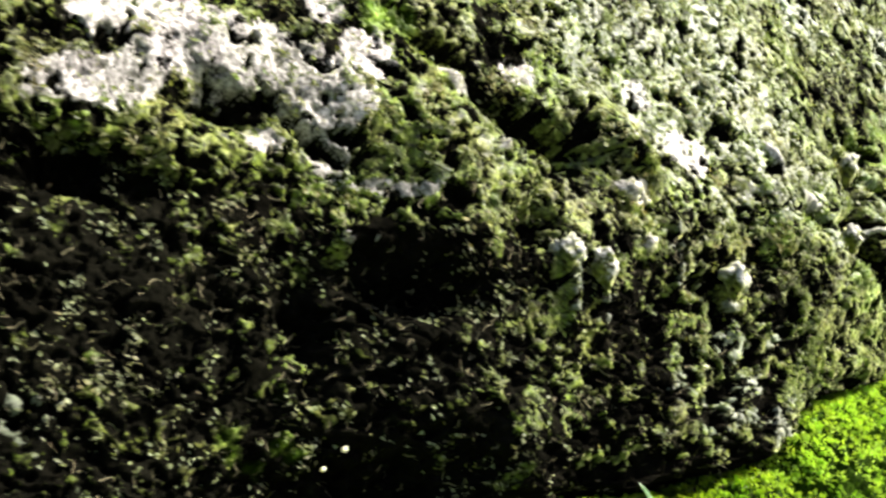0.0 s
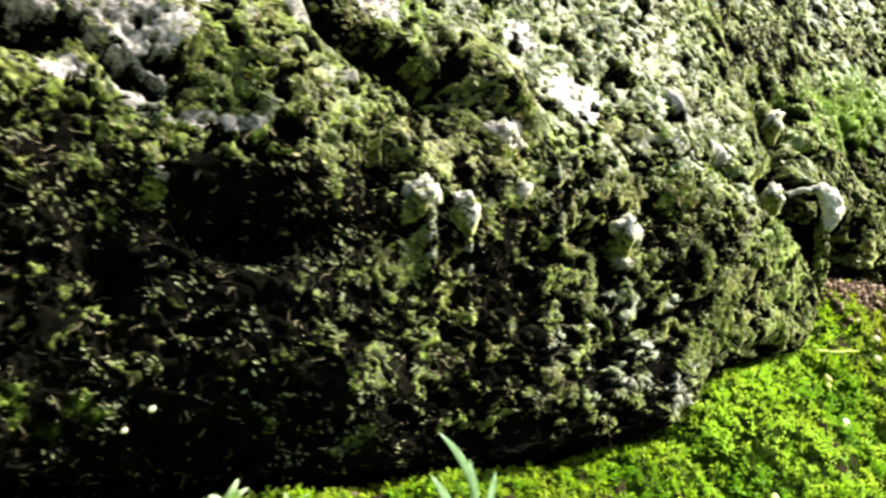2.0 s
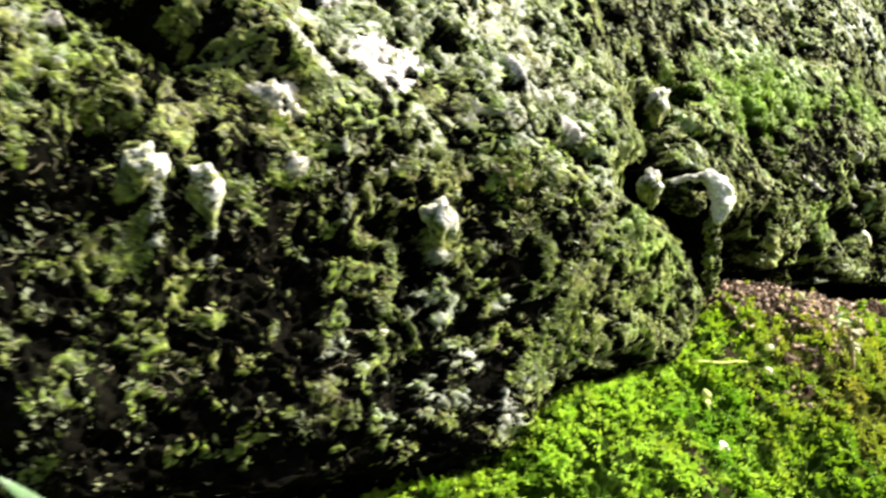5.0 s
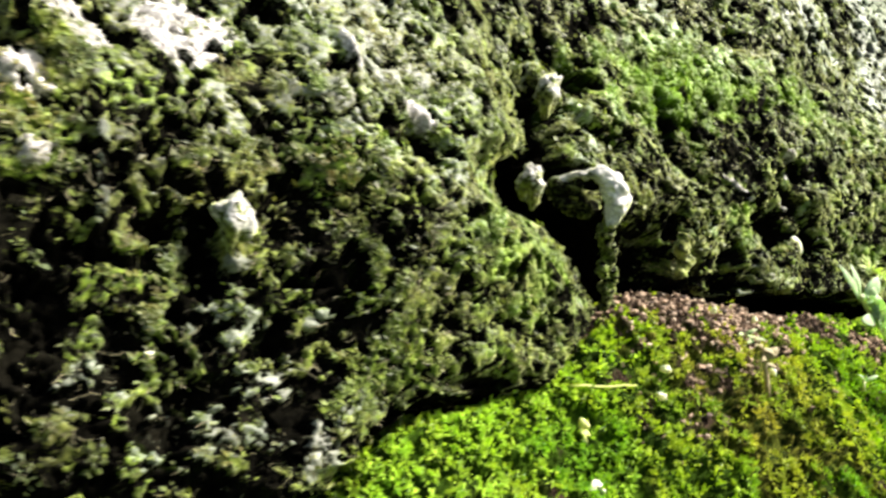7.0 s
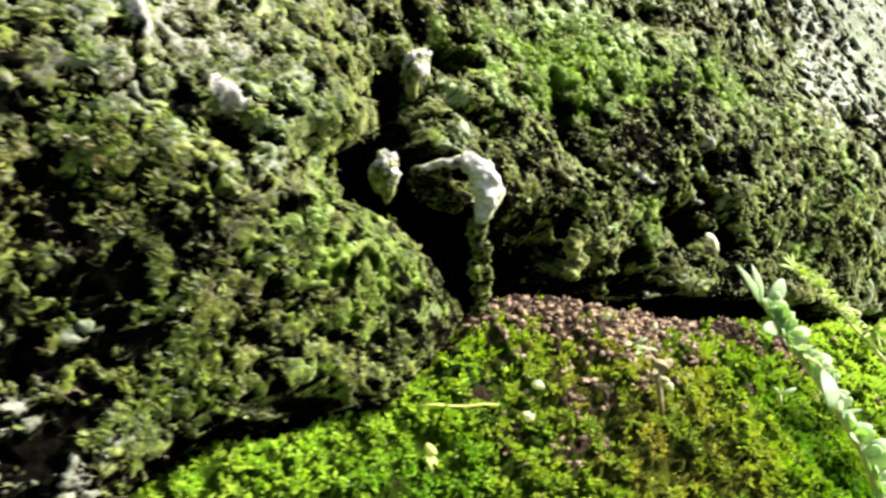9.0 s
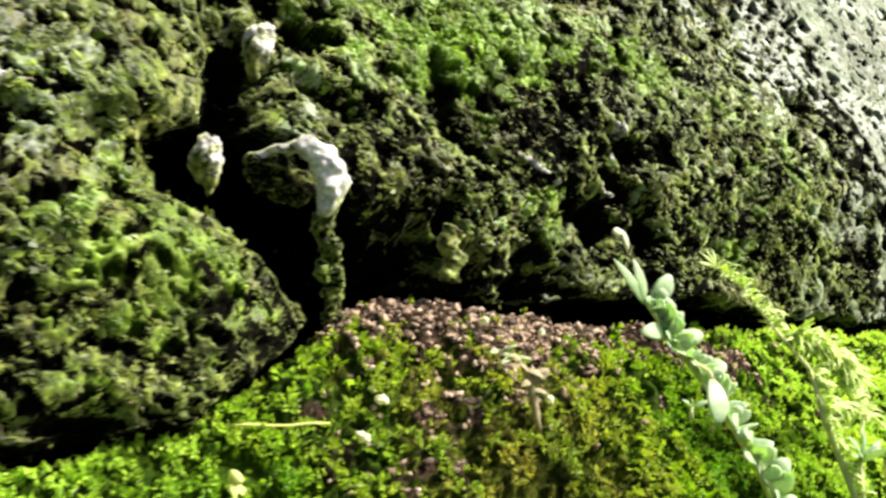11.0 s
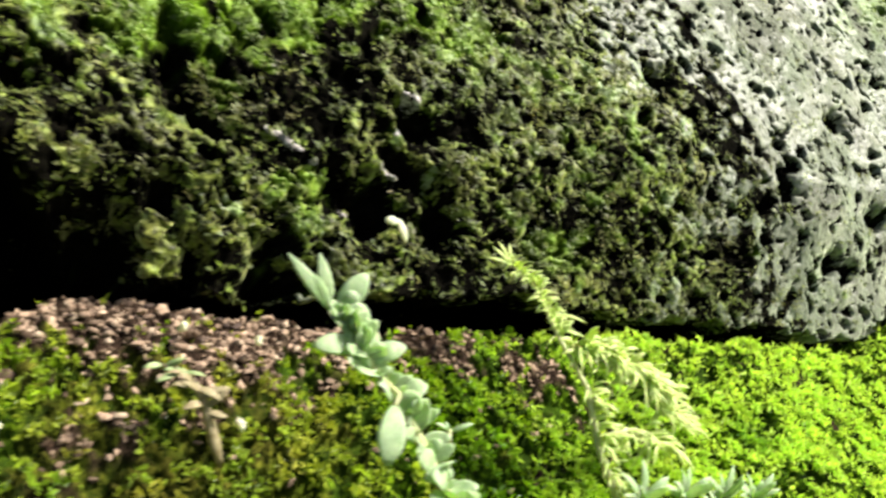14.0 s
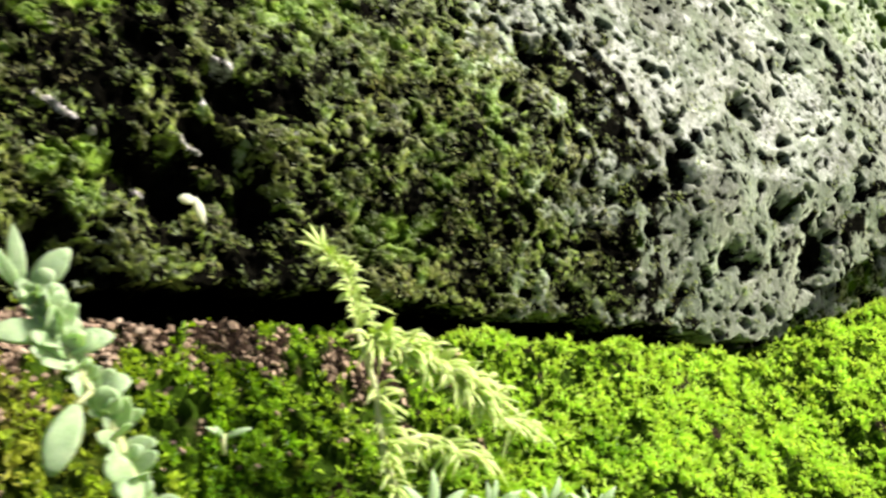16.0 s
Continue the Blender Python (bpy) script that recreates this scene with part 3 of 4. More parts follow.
def flakes(name, sheet, weight, count, small, large, tones, mat, label, slant=-0.5, stand=0.22):
    """Ragged little moss and lichen leaflets lying over one another on a rock."""
    bare_shade = sheet["bare_shade"]
    for shift in (1, 2):
        for axis in (0, 1):
            bare_shade = np.maximum(bare_shade, np.maximum(np.roll(bare_shade, shift, axis), np.roll(bare_shade, -shift, axis)) * .9)
    i = pick(weight * (1 - .96 * bare_shade), count)
    n = normals(sheet["p"]).reshape(-1, 3)[i] * .6 + np.array([0.0, -.5, .3])
    n = n + rng.normal(0, 0.2, n.shape)
    n /= np.linalg.norm(n, axis=1, keepdims=True)
    p = sheet["p"].reshape(-1, 3)[i] + rng.normal(0, 0.0006, (count, 3))
    a, b = tangents(n)
    turn = np.where(rng.uniform(0, 1, count) < .8, slant + rng.normal(0, .42, count), rng.uniform(0, 6.3, count))[:, None]
    way = np.cos(turn) * a + np.sin(turn) * b + n * rng.uniform(-.1, stand, (count, 1))
    side = np.cross(n, way)
    side /= np.linalg.norm(side, axis=1, keepdims=True)
    long = S * (small + (large - small) * rng.uniform(0, 1, count) ** 2.2)
    wide = long * rng.uniform(.14, .34, count)
    lift = n * (long * rng.uniform(.0, .22, count))[:, None]
    mid = p + way * (long * rng.uniform(.3, .6, count))[:, None] + lift
    verts = np.stack([p, mid + side * (wide * rng.uniform(.5, 1.2, count))[:, None], p + way * long[:, None], mid - side * (wide * rng.uniform(.5, 1.2, count))[:, None]], 1).reshape(-1, 3)
    faces = np.arange(count * 4).reshape(-1, 4)
    tone = {key: np.repeat(np.clip(value.ravel()[i] + rng.normal(0, 0.12, count), 0, 1), 4) for key, value in tones.items()}
    return tagged(soup(name, verts, faces, tone, mat), label, "moss", kind="stuff")


def flake_material():
    """Moss leaflets whose colour drifts from tuft to tuft, with a dusty sheen."""
    m, nt, b = material("rock_moss", 0.65)
    geo = nt.nodes.new("ShaderNodeNewGeometry")
    tuft = noise_node(nt, 210, 3, 0.6)
    c = ramp_node(nt, tuft.outputs[0], (0.36, (0.022, 0.032, 0.003)), (0.50, (0.10, 0.148, 0.010)), (0.66, (0.32, 0.40, 0.05))).outputs[0]
    for key, colour in (("dry", (0.24, 0.175, 0.07)), ("lush", (0.19, 0.33, 0.018)), ("pale", (0.32, 0.36, 0.23))):
        c = mix_node(nt, attr_node(nt, key), c, colour)
    vary = ramp_node(nt, geo.outputs["Random Per Island"], (0.0, (0.6, 0.6, 0.6)), (1.0, (1.15, 1.15, 1.15)))
    c = mix_node(nt, 1.0, c, vary.outputs[0], "MULTIPLY")
    broad = ramp_node(nt, noise_node(nt, 46, 3, 0.6).outputs[0], (0.36, (0.5, 0.5, 0.5)), (0.62, (1.3, 1.3, 1.3)))
    c = mix_node(nt, 1.0, c, broad.outputs[0], "MULTIPLY")
    nt.links.new(c, b.inputs["Base Color"])
    b.inputs["Specular IOR Level"].default_value, b.inputs["Roughness"].default_value = 0.4, 0.5
    translucent(nt, b, c, 0.40)
    b.inputs["Sheen Weight"].default_value, b.inputs["Sheen Roughness"].default_value = 0.9, 0.42
    b.inputs["Sheen Tint"].default_value = (0.95, 1.0, 0.45, 1)
    return m


FLAKE = flake_material()

sh = SHEETS["left"]
x, h = sh["x"], sh["h"]
n1, n2, n3 = fbm(x, h, 8, 3, 401), fbm(x, h, 34, 3, 402, .6), smooth(-.12, .18, fbm(x + .3 * h, h * 1.3 - .2 * x, 72, 3, 404, .6))
# zone of painted shade, kept almost clear of moss leaflets to stay dark
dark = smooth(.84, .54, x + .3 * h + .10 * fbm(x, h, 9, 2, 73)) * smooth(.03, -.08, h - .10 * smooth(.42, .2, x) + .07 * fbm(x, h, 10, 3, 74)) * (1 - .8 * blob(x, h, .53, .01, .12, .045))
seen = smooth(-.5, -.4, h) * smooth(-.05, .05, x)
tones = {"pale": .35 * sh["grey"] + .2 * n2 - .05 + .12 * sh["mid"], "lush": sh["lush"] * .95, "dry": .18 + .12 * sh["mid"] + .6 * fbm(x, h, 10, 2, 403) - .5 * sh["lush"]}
weight = seen * (.12 + n3) * np.clip(0.30 + 1.0 * n1 + 1.6 * n2, 0.004, 1.5) * (1 - .2 * blob(x, h, 1.06, -.27, .18, .12)) * (1 - .55 * blob(x, h, 1.58, -.22, .20, .12)) * (.12 + .25 * sh["moss"] + 1.4 * sh["lush"]) * (1 - .8 * sh["grey"]) * (1 - 0.99 * dark) * (1 - 0.93 * sh["crust"]) * (1 - 0.93 * sh["bare_shade"]) * (1 - .35 * sh["mid"])
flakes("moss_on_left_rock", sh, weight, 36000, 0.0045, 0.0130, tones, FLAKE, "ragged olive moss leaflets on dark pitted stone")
specks = smooth(-.46, -.38, h) * smooth(-.02, .05, x) * dark * np.clip(.12 + .9 * n1 + 1.3 * n2, 0, 1.5) * (1 - .7 * sh["bare_shade"])
flakes("moss_specks", sh, specks, 2200, 0.0030, 0.0105, {"pale": .40 + .4 * n2, "lush": sh["lush"], "dry": .3 + .6 * n1}, FLAKE, "sparse pale moss specks on stone painted dark for shade", stand=.7)
sh = SHEETS["right"]
x, h = sh["x"], sh["h"]
n1, n2, n3 = fbm(x, h, 8, 3, 411), fbm(x, h, 34, 3, 412, .6), smooth(-.12, .18, fbm(x + .3 * h, h * 1.3 - .2 * x, 72, 3, 414, .6))
seen = smooth(-.4, -.3, h) * smooth(3.95, 3.8, x) * smooth(.66, .5, h)
tones = {"pale": .5 * sh["grey"] + .2 * n2 - .05, "lush": sh["lush"] * .95, "dry": .14 + .5 * fbm(x, h, 10, 2, 413)}
weight = seen * (.12 + n3) * np.clip(0.45 + 0.7 * n1 + 1.2 * n2, 0.05, 1.5) * (.25 + .4 * sh["moss"] + 1.2 * sh["lush"]) * (1 - 0.8 * sh["grey"]) * (1 - .75 * smooth(2.6, 3.1, x + .4 * h)) * (1 - 0.8 * sh["crust"]) * (1 - 0.93 * sh["bare_shade"])
flakes("moss_on_right_rock", sh, weight, 38000, 0.0045, 0.0125, tones, FLAKE, "fine olive moss and grey lichen on the long stone")


def bank_moss():
    """Feathery bright moss on the ledge: leaflets standing in small tufts."""
    sheet = SHEETS["ledge"]
    x, d, soil = sheet["x"], sheet["d"], sheet["soil"]
    seen = smooth(.05, .2, x) * smooth(4.2, 4.0, x) * smooth(.52, .6, d) * smooth(1.08, 1.0, d)
    weight = seen * np.clip(0.7 + 0.6 * fbm(x, d, 12, 3, 421) + 0.7 * fbm(x, d, 45, 2, 422), 0.02, 1.5) * (1 - 0.93 * soil) * (1 - .95 * sheet["gap"]) * (1 - .3 * blob(x, d, 1.92, .86, .20, .09))
    tufts, leaves = 26000, 5
    i = pick(weight, tufts)
    n = normals(sheet["p"]).reshape(-1, 3)[i]
    p = sheet["p"].reshape(-1, 3)[i]
    count = tufts * leaves
    n, p = np.repeat(n, leaves, 0), np.repeat(p, leaves, 0) + rng.normal(0, 0.0009, (count, 3))
    up = n * 0.7 + np.array([0.1, -0.1, 0.2]) + rng.normal(0, 0.6, (count, 3))
    up /= np.linalg.norm(up, axis=1, keepdims=True)
    side = np.cross(up, rng.normal(0, 1, (count, 3)))
    side /= np.linalg.norm(side, axis=1, keepdims=True)
    size = np.repeat(rng.uniform(0.7, 1.35, tufts), leaves) * S
    long, wide = size * rng.uniform(0.005, 0.012, count), size * rng.uniform(0.0016, 0.0034, count)
    face = np.cross(side, up)
    mid = p + up * (long * 0.5)[:, None] - face * (wide * 0.6)[:, None]
    verts = np.stack([p, mid + side * wide[:, None], p + up * long[:, None], mid - side * wide[:, None]], 1).reshape(-1, 3)
    faces = np.arange(count * 4).reshape(-1, 4)
    fx, fd = x.ravel()[i], d.ravel()[i]
    worn = smooth(1.70, 1.90, fx) * smooth(2.25, 2.02, fx)
    dry = np.clip(0.08 + .7 * blob(fx, fd, 1.92, .86, .22, .10) + 0.35 * worn * (0.65 + 0.9 * fbm(fx, fd, 7, 3, 425)) + 0.35 * fbm(fx, fd, 25, 2, 426) + 0.25 * smooth(1.2, 1.0, fx), 0, 1)
    pale = np.clip(1.0 * smooth(2.15, 2.75, fx) + .45 * smooth(1.1, 1.3, fx) * smooth(1.75, 1.6, fx) + 0.3 * fbm(fx, fd, 18, 2, 427) - 0.05, 0, 0.9)
    lush = .55 * smooth(.15, .40, fbm(fx, fd, 6, 2, 428) + .35 * worn - .25 * smooth(2.3, 2.6, fx)) * smooth(.93, .85, fd)
    tone = {"dry": np.repeat(dry * (1 - lush), leaves * 4), "pale": np.repeat(pale * (1 - lush), leaves * 4), "lush": np.repeat(lush, leaves * 4)}
    mat = tint_material("bank_moss", (0.13, 0.28, 0.003), (0.34, 0.56, 0.008), (0.62, 0.86, 0.12), (0.07, 0.26, 0.006), (0.38, 0.36, 0.05), fuzz=0.6, thin=0.4)
    return tagged(soup("bank_moss", verts, faces, tone, mat), "bright yellow-green feathery moss covering the ledge", "moss", kind="stuff")


def grit():
    """Loose reddish grains in the crevice and on the bare earth."""
    sheet = SHEETS["ledge"]
    x, d, soil = sheet["x"], sheet["d"], sheet["soil"]
    near = joint_depth(x) - d
    weight = (soil ** 1.5 + 0.05) * smooth(.22, .06, near) * smooth(-.16, -.04, near) * (smooth(1.66, 1.76, x) * smooth(2.75, 2.4, x) + .5 * smooth(.2, .3, x) * smooth(.75, .55, x)) * smooth(.7, .8, d)
    count = 2800
    i = pick(weight, count)
    p = sheet["p"].reshape(-1, 3)[i] + normals(sheet["p"]).reshape(-1, 3)[i] * 0.0008
    bm = bmesh.new()
    bmesh.ops.create_icosphere(bm, subdivisions=1, radius=1)
    ball = np.array([v.co for v in bm.verts])
    tri = np.array([[v.index for v in f.verts] for f in bm.faces])
    bm.free()
    k = len(ball)
    turn = np.linalg.qr(rng.normal(0, 1, (count, 3, 3)))[0]
    shape = ball * rng.uniform(0.45, 1.45, (count, k, 1)) * rng.uniform(0.3, 1.2, (count, 1, 3))
    r = S * rng.uniform(0.0024, 0.0058, count) * rng.uniform(0.7, 1.2, count)
    verts = (np.einsum("nij,nkj->nki", turn, shape) * r[:, None, None] + p[:, None]).reshape(-1, 3)
    faces = (tri[None] + (np.arange(count) * k)[:, None, None]).reshape(-1, 3)
    mat = tint_material("grit", (0.03, 0.017, 0.010), (0.50, 0.35, 0.25), rough=0.85)
    return tagged(soup("grit", verts, faces, {}, mat), "loose pinkish-brown grit lying in the crevice", "grit", kind="stuff")


def rootlets():
    """Fine pale threads curling over the dark stone."""
    sheet = SHEETS["left"]
    x, h = sheet["x"], sheet["h"]
    weight = smooth(-.45, -.36, h) * smooth(.12, 0, h) * smooth(0, .1, x) * smooth(1.6, 1.3, x)
    count, steps = 1500, 5
    i = pick(weight, count)
    p = sheet["p"].reshape(-1, 3)[i]
    n = normals(sheet["p"]).reshape(-1, 3)[i]
    a, b = tangents(n)
    heading, wide = rng.uniform(0, 2 * np.pi, count), S * rng.uniform(0.0003, 0.0008, count)
    at_p, rows = p + n * 0.0008, []
    for k in range(steps):
        way = np.cos(heading)[:, None] * a + np.sin(heading)[:, None] * b
        across = np.cross(way, n)
        rows.append(np.stack([at_p - across * wide[:, None], at_p + across * wide[:, None] + n * wide[:, None]], 1))
        at_p = at_p + (way + n * rng.uniform(-.3, .6, (count, 1))) * (S * rng.uniform(0.002, 0.006, (count, 1)))
        heading = heading + rng.normal(0, 0.7, count)
    verts = np.stack(rows, 1).reshape(-1, 3)
    base = np.arange(count)[:, None] * steps * 2 + np.arange(steps - 1) * 2
    faces = np.stack([base, base + 1, base + 3, base + 2], -1).reshape(-1, 4)
    mat = tint_material("rootlet", (0.04, 0.036, 0.018), (0.24, 0.21, 0.13))
    return tagged(soup("rootlets", verts, faces, {}, mat), "pale hair-thin rootlets over the dark stone", "rootlets", kind="stuff")


bank_moss(), grit(), rootlets()


# ---- single things ----
def part(name, bm, mat, parent, label=""):
    me = bpy.data.meshes.new(name)
    for f in bm.faces:
        f.smooth = True
    bm.to_mesh(me)
    bm.free()
    me.materials.append(mat)
    ob = new(name, me)
    ob.parent = parent
    return tagged(ob, label)


def thing(name, place, label, category, group=""):
    ob = new(name)
    ob.location = place
    ob.empty_display_size = 0.01
    return tagged(ob, label, category, group)


def sweep(points, radii, flat=1.0, face=(0, -1, 0.4), sides=8, rough=0.0, seed=0):
    """A rounded rod or blade along points (metres); flat squeezes it towards the way it faces."""
    bm = bmesh.new()
    pts = [Vector(p) for p in points]
    r = random.Random(seed)
    rings = []
    for i, p in enumerate(pts):
        way = (pts[min(i + 1, len(pts) - 1)] - pts[max(i - 1, 0)]).normalized()
        across = way.cross(Vector(face)).normalized()
        up = across.cross(way)
        ring = []
        for k in range(sides):
            a = 2 * math.pi * k / sides
            q = radii[i] * (1 + rough * r.uniform(-1, 1))
            ring.append(bm.verts.new(p + across * (q * math.cos(a)) + up * (q * flat * math.sin(a))))
        rings.append(ring)
    for a, b in zip(rings, rings[1:]):
        for k in range(sides):
            bm.faces.new((a[k], a[(k + 1) % sides], b[(k + 1) % sides], b[k]))
    bm.faces.new(rings[0][::-1])
    bm.faces.new(rings[-1])
    bmesh.ops.recalc_face_normals(bm, faces=bm.faces)
    return bm


def blade(base, tip, wide, face=(0, -1, 0.4), sag=0.0, shape="oval", steps=9, thick=0.16, droop=0.0):
    """A leaf from base to tip, a thin lens in section; sag bends its middle along the way it faces."""
    base, tip, face = Vector(base), Vector(tip), Vector(face).normalized()
    pts, radii = [], []
    for i in range(steps):
        u = i / (steps - 1)
        pts.append(base.lerp(tip, u) + face * (sag * 4 * u * (1 - u)) + Vector((0, 0, droop * (u - u * u * 2))))
        w = math.sin(math.pi * min(1, u * 0.93 + 0.05)) ** 0.7 if shape == "oval" else (math.sin(math.pi * (0.12 + 0.86 * u)) ** 0.9 if shape == "lance" else (0.35 + 0.65 * math.sin(math.pi * (u ** 1.6) * 0.97)) * (1 if u < 0.97 else 0.5))
        radii.append(max(0.04, w) * wide / 2)
    return sweep(pts, radii, thick, face)


def leaf_material(name, low, high, vein, rough=0.45, glow=0.2, thin=0.3):
    m, nt, b = material(name, rough)
    n = noise_node(nt, 260, 4, 0.6)
    f = noise_node(nt, 1500, 3, 0.6)
    c = ramp_node(nt, n.outputs[0], (0.3, low), (0.7, high)).outputs[0]
    c = mix_node(nt, 0.25, c, ramp_node(nt, f.outputs[0], (0.4, vein), (0.6, high)).outputs[0])
    nt.links.new(c, b.inputs["Base Color"])
    b.inputs["Subsurface Weight"].default_value = glow
    b.inputs["Subsurface Radius"].default_value = (0.001, 0.002, 0.0005)
    b.inputs["Subsurface Scale"].default_value = 0.5
    bump_node(nt, b, f.outputs[0], 0.25, 0.0004)
    if thin:
        translucent(nt, b, c, thin)
    return m


BLUE_LEAF = leaf_material("glaucous_leaf", (0.38, 0.51, 0.29), (0.63, 0.74, 0.50), (0.32, 0.44, 0.22), thin=0.45)
LIME_LEAF = leaf_material("lime_leaf", (0.46, 0.58, 0.15), (0.74, 0.82, 0.36), (0.48, 0.55, 0.18), thin=0.45)
STEM = leaf_material("stem", (0.46, 0.50, 0.20), (0.70, 0.70, 0.42), (0.42, 0.40, 0.20), 0.6, 0.1)
DRY = leaf_material("dry_frond", (0.26, 0.20, 0.09), (0.50, 0.43, 0.26), (0.18, 0.12, 0.06), 0.7, 0.05)
STRAW = leaf_material("straw", (0.50, 0.55, 0.10), (0.72, 0.72, 0.28), (0.45, 0.42, 0.12), 0.6, 0.1)
PALE = leaf_material("pale_leaf", (0.26, 0.36, 0.12), (0.46, 0.55, 0.28), (0.22, 0.27, 0.10), 0.6, 0.15)
SPROUT = leaf_material("sprout_leaf", (0.09, 0.17, 0.07), (0.20, 0.31, 0.15), (0.07, 0.13, 0.05))
PETAL = leaf_material("petal", (0.62, 0.64, 0.46), (0.82, 0.80, 0.66), (0.55, 0.52, 0.36), 0.6, 0.2)


def lump(centre, size, seed, turn=0.0, rough=0.28, cut=None):
    """A knobbly stone lump; size in plan units across x, d and h."""
    bm = bmesh.new()
    bmesh.ops.create_icosphere(bm, subdivisions=4, radius=1)
    rot = Euler((0, radians(turn), 0)).to_matrix()
    for v in bm.verts:
        p = v.co.copy()
        k = 1 + rough * noise.noise(p * 1.4 + Vector((seed, 0, 0))) + 0.5 * rough * noise.noise(p * 3.7 + Vector((0, seed, 0))) + 0.22 * rough * noise.noise(p * 9 + Vector((0, 0, seed)))
        q = Vector((p.x * size[0], p.y * size[1], p.z * size[2])) * k * (S / 2)
        v.co = rot @ q
    return bm


def overgrow(ob, crust, moss=0.6, fresh=0.0):
    """Growth on a small stone body: crust(p) and moss as shares of cover; fresh: how clean and white the lime is."""
    me = ob.data
    co = [v.co for v in me.vertices]
    for key, value in (("crust", [crust(p) for p in co]), ("moss", [moss] * len(co)), ("fresh", [fresh] * len(co))):
        me.attributes.new(key, "FLOAT", "POINT").data.foreach_set("value", np.array(value, np.float32))
    return ob


def roughen(bm, amount, seed):
    """Knobbly surface over a fine small body."""
    bm.normal_update()
    shift = Vector((seed, 0, 0))
    for v in bm.verts:
        p = v.co * (1 / S)
        v.co += v.normal * (S * amount * (noise.noise(p * 45 + shift) + .6 * noise.noise(p * 110 + shift) + .4 * noise.noise(p * 240 + shift)))
    return bm


def nodule(x, d, h, size, seed, turn=0.0, label="ragged chalk-white lime nodule on the wall stone"):
    """A pale lump grown on the stone, thinning downwards into a drip."""
    bm = lump((0, 0, 0), (size[0], size[1], size[2] * 1.25), seed, turn, 0.38)
    half = size[2] * S * .62
    for v in bm.verts:
        u = max(0.0, -v.co.z / half)
        v.co.x *= 1 - .3 * min(u, 1)
        v.co.y *= 1 - .4 * min(u, 1)
        v.co.z -= .3 * half * u * u
    ob = tagged(part("lime_nodule", roughen(bm, .0045, seed), ROCK, None), label, "nodule", "lime nodules on the wall")
    overgrow(ob, lambda p: min(1, max(0, .55 + .6 * p.z / half + .8 * noise.noise(p * 130))), .6, .28)
    ob.location = at(x, d + .008, h)
    return ob


nodule(.790, .895, -.040, (.044, .045, .034), 1, 10)
nodule(.850, .892, -.060, (.034, .04, .046), 2, -15)
nodule(1.152, .900, -.089, (.038, .045, .040), 3, 0)
nodule(1.622, .994, -.024, (.032, .045, .040), 12, 8, "upright pale lime knob at the cave mouth")
nodule(1.704, 1.055, .125, (.036, .045, .048), 13, 22, "long pale lime knob above the cave")
nodule(1.748, 1.035, .035, (.034, .04, .026), 14, 20)


def hood():
    """The hooded stalactite over the small cave, with its mossy leg."""
    ob = thing("stalactite_hood", at(1.75, .985, -.03), "pale hooded lime stalactite on a mossy leg over the cave", "stalactite")
    knots = [at(*q) - ob.location for q in ((1.676, 1.02, -.020), (1.700, .99, -.006), (1.722, .975, -.005), (1.740, .966, -.014), (1.751, .962, -.030), (1.756, .962, -.048), (1.752, .966, -.066), (1.744, .970, -.084))]
    wide = (.003, .006, .010, .014, .0175, .0185, .0160, .006)

    def spread(u, values):
        u *= len(values) - 1
        i = min(int(u), len(values) - 2)
        return values[i] + (values[i + 1] - values[i]) * (u - i)

    n = 46
    cap = part("cap", roughen(sweep([spread(i / (n - 1), knots) for i in range(n)], [S * spread(i / (n - 1), wide) for i in range(n)], 1.0, sides=36), .007, 4), ROCK, ob, "chalk-white crescent rim")
    overgrow(cap, lambda p: min(1, max(0, .85 + 26 * (p.x + .006) + .5 * noise.noise(p * 150))), .5, .5)
    shell = part("shell", roughen(lump((0, 0, 0), (.088, .050, .046), 31, 16), .008, 7), ROCK, ob, "olive mossy underside")
    overgrow(shell, lambda p: 0.0, .26)
    shell.location = at(1.714, 1.018, -.040) - ob.location
    n = 90
    pts = [at(1.750 + .024 * i / n + .003 * math.sin(i * .2), .975 + .028 * i / n, -.060 - .145 * i / (n - 1)) - ob.location for i in range(n)]
    leg = part("leg", roughen(sweep(pts, [S * (.0120 + .0016 * math.sin(i * .37) - .001 * i / n) for i in range(n)], .9, sides=36), .009, 9), ROCK, ob, "mossy hanging leg")
    overgrow(leg, lambda p: 0.0, .40)
    return ob


hood()


def tooth(x, d, top, foot, wide, seed):
    """A short mossy stone drip hanging from the foot of the long stone."""
    n = 40
    o = at(x, d, top)
    pts = [at(x + .006 * math.sin(i * .21 + seed), d + .004 * i / n, top + (foot - top) * i / (n - 1)) - o for i in range(n)]
    bm = roughen(sweep(pts, [S * wide * (.5 - .16 * (i / n) ** 3) * (1 + .18 * math.sin(i * .45 + seed)) for i in range(n)], .9, sides=24), .006, seed)
    ob = tagged(part("stone_drip", bm, ROCK, None), "short mossy stone drip hanging over the crevice", "stalactite")
    overgrow(ob, lambda p: 0.0, .55)
    ob.location = o
    return ob


tooth(1.938, .995, -.098, -.163, .026, 3)


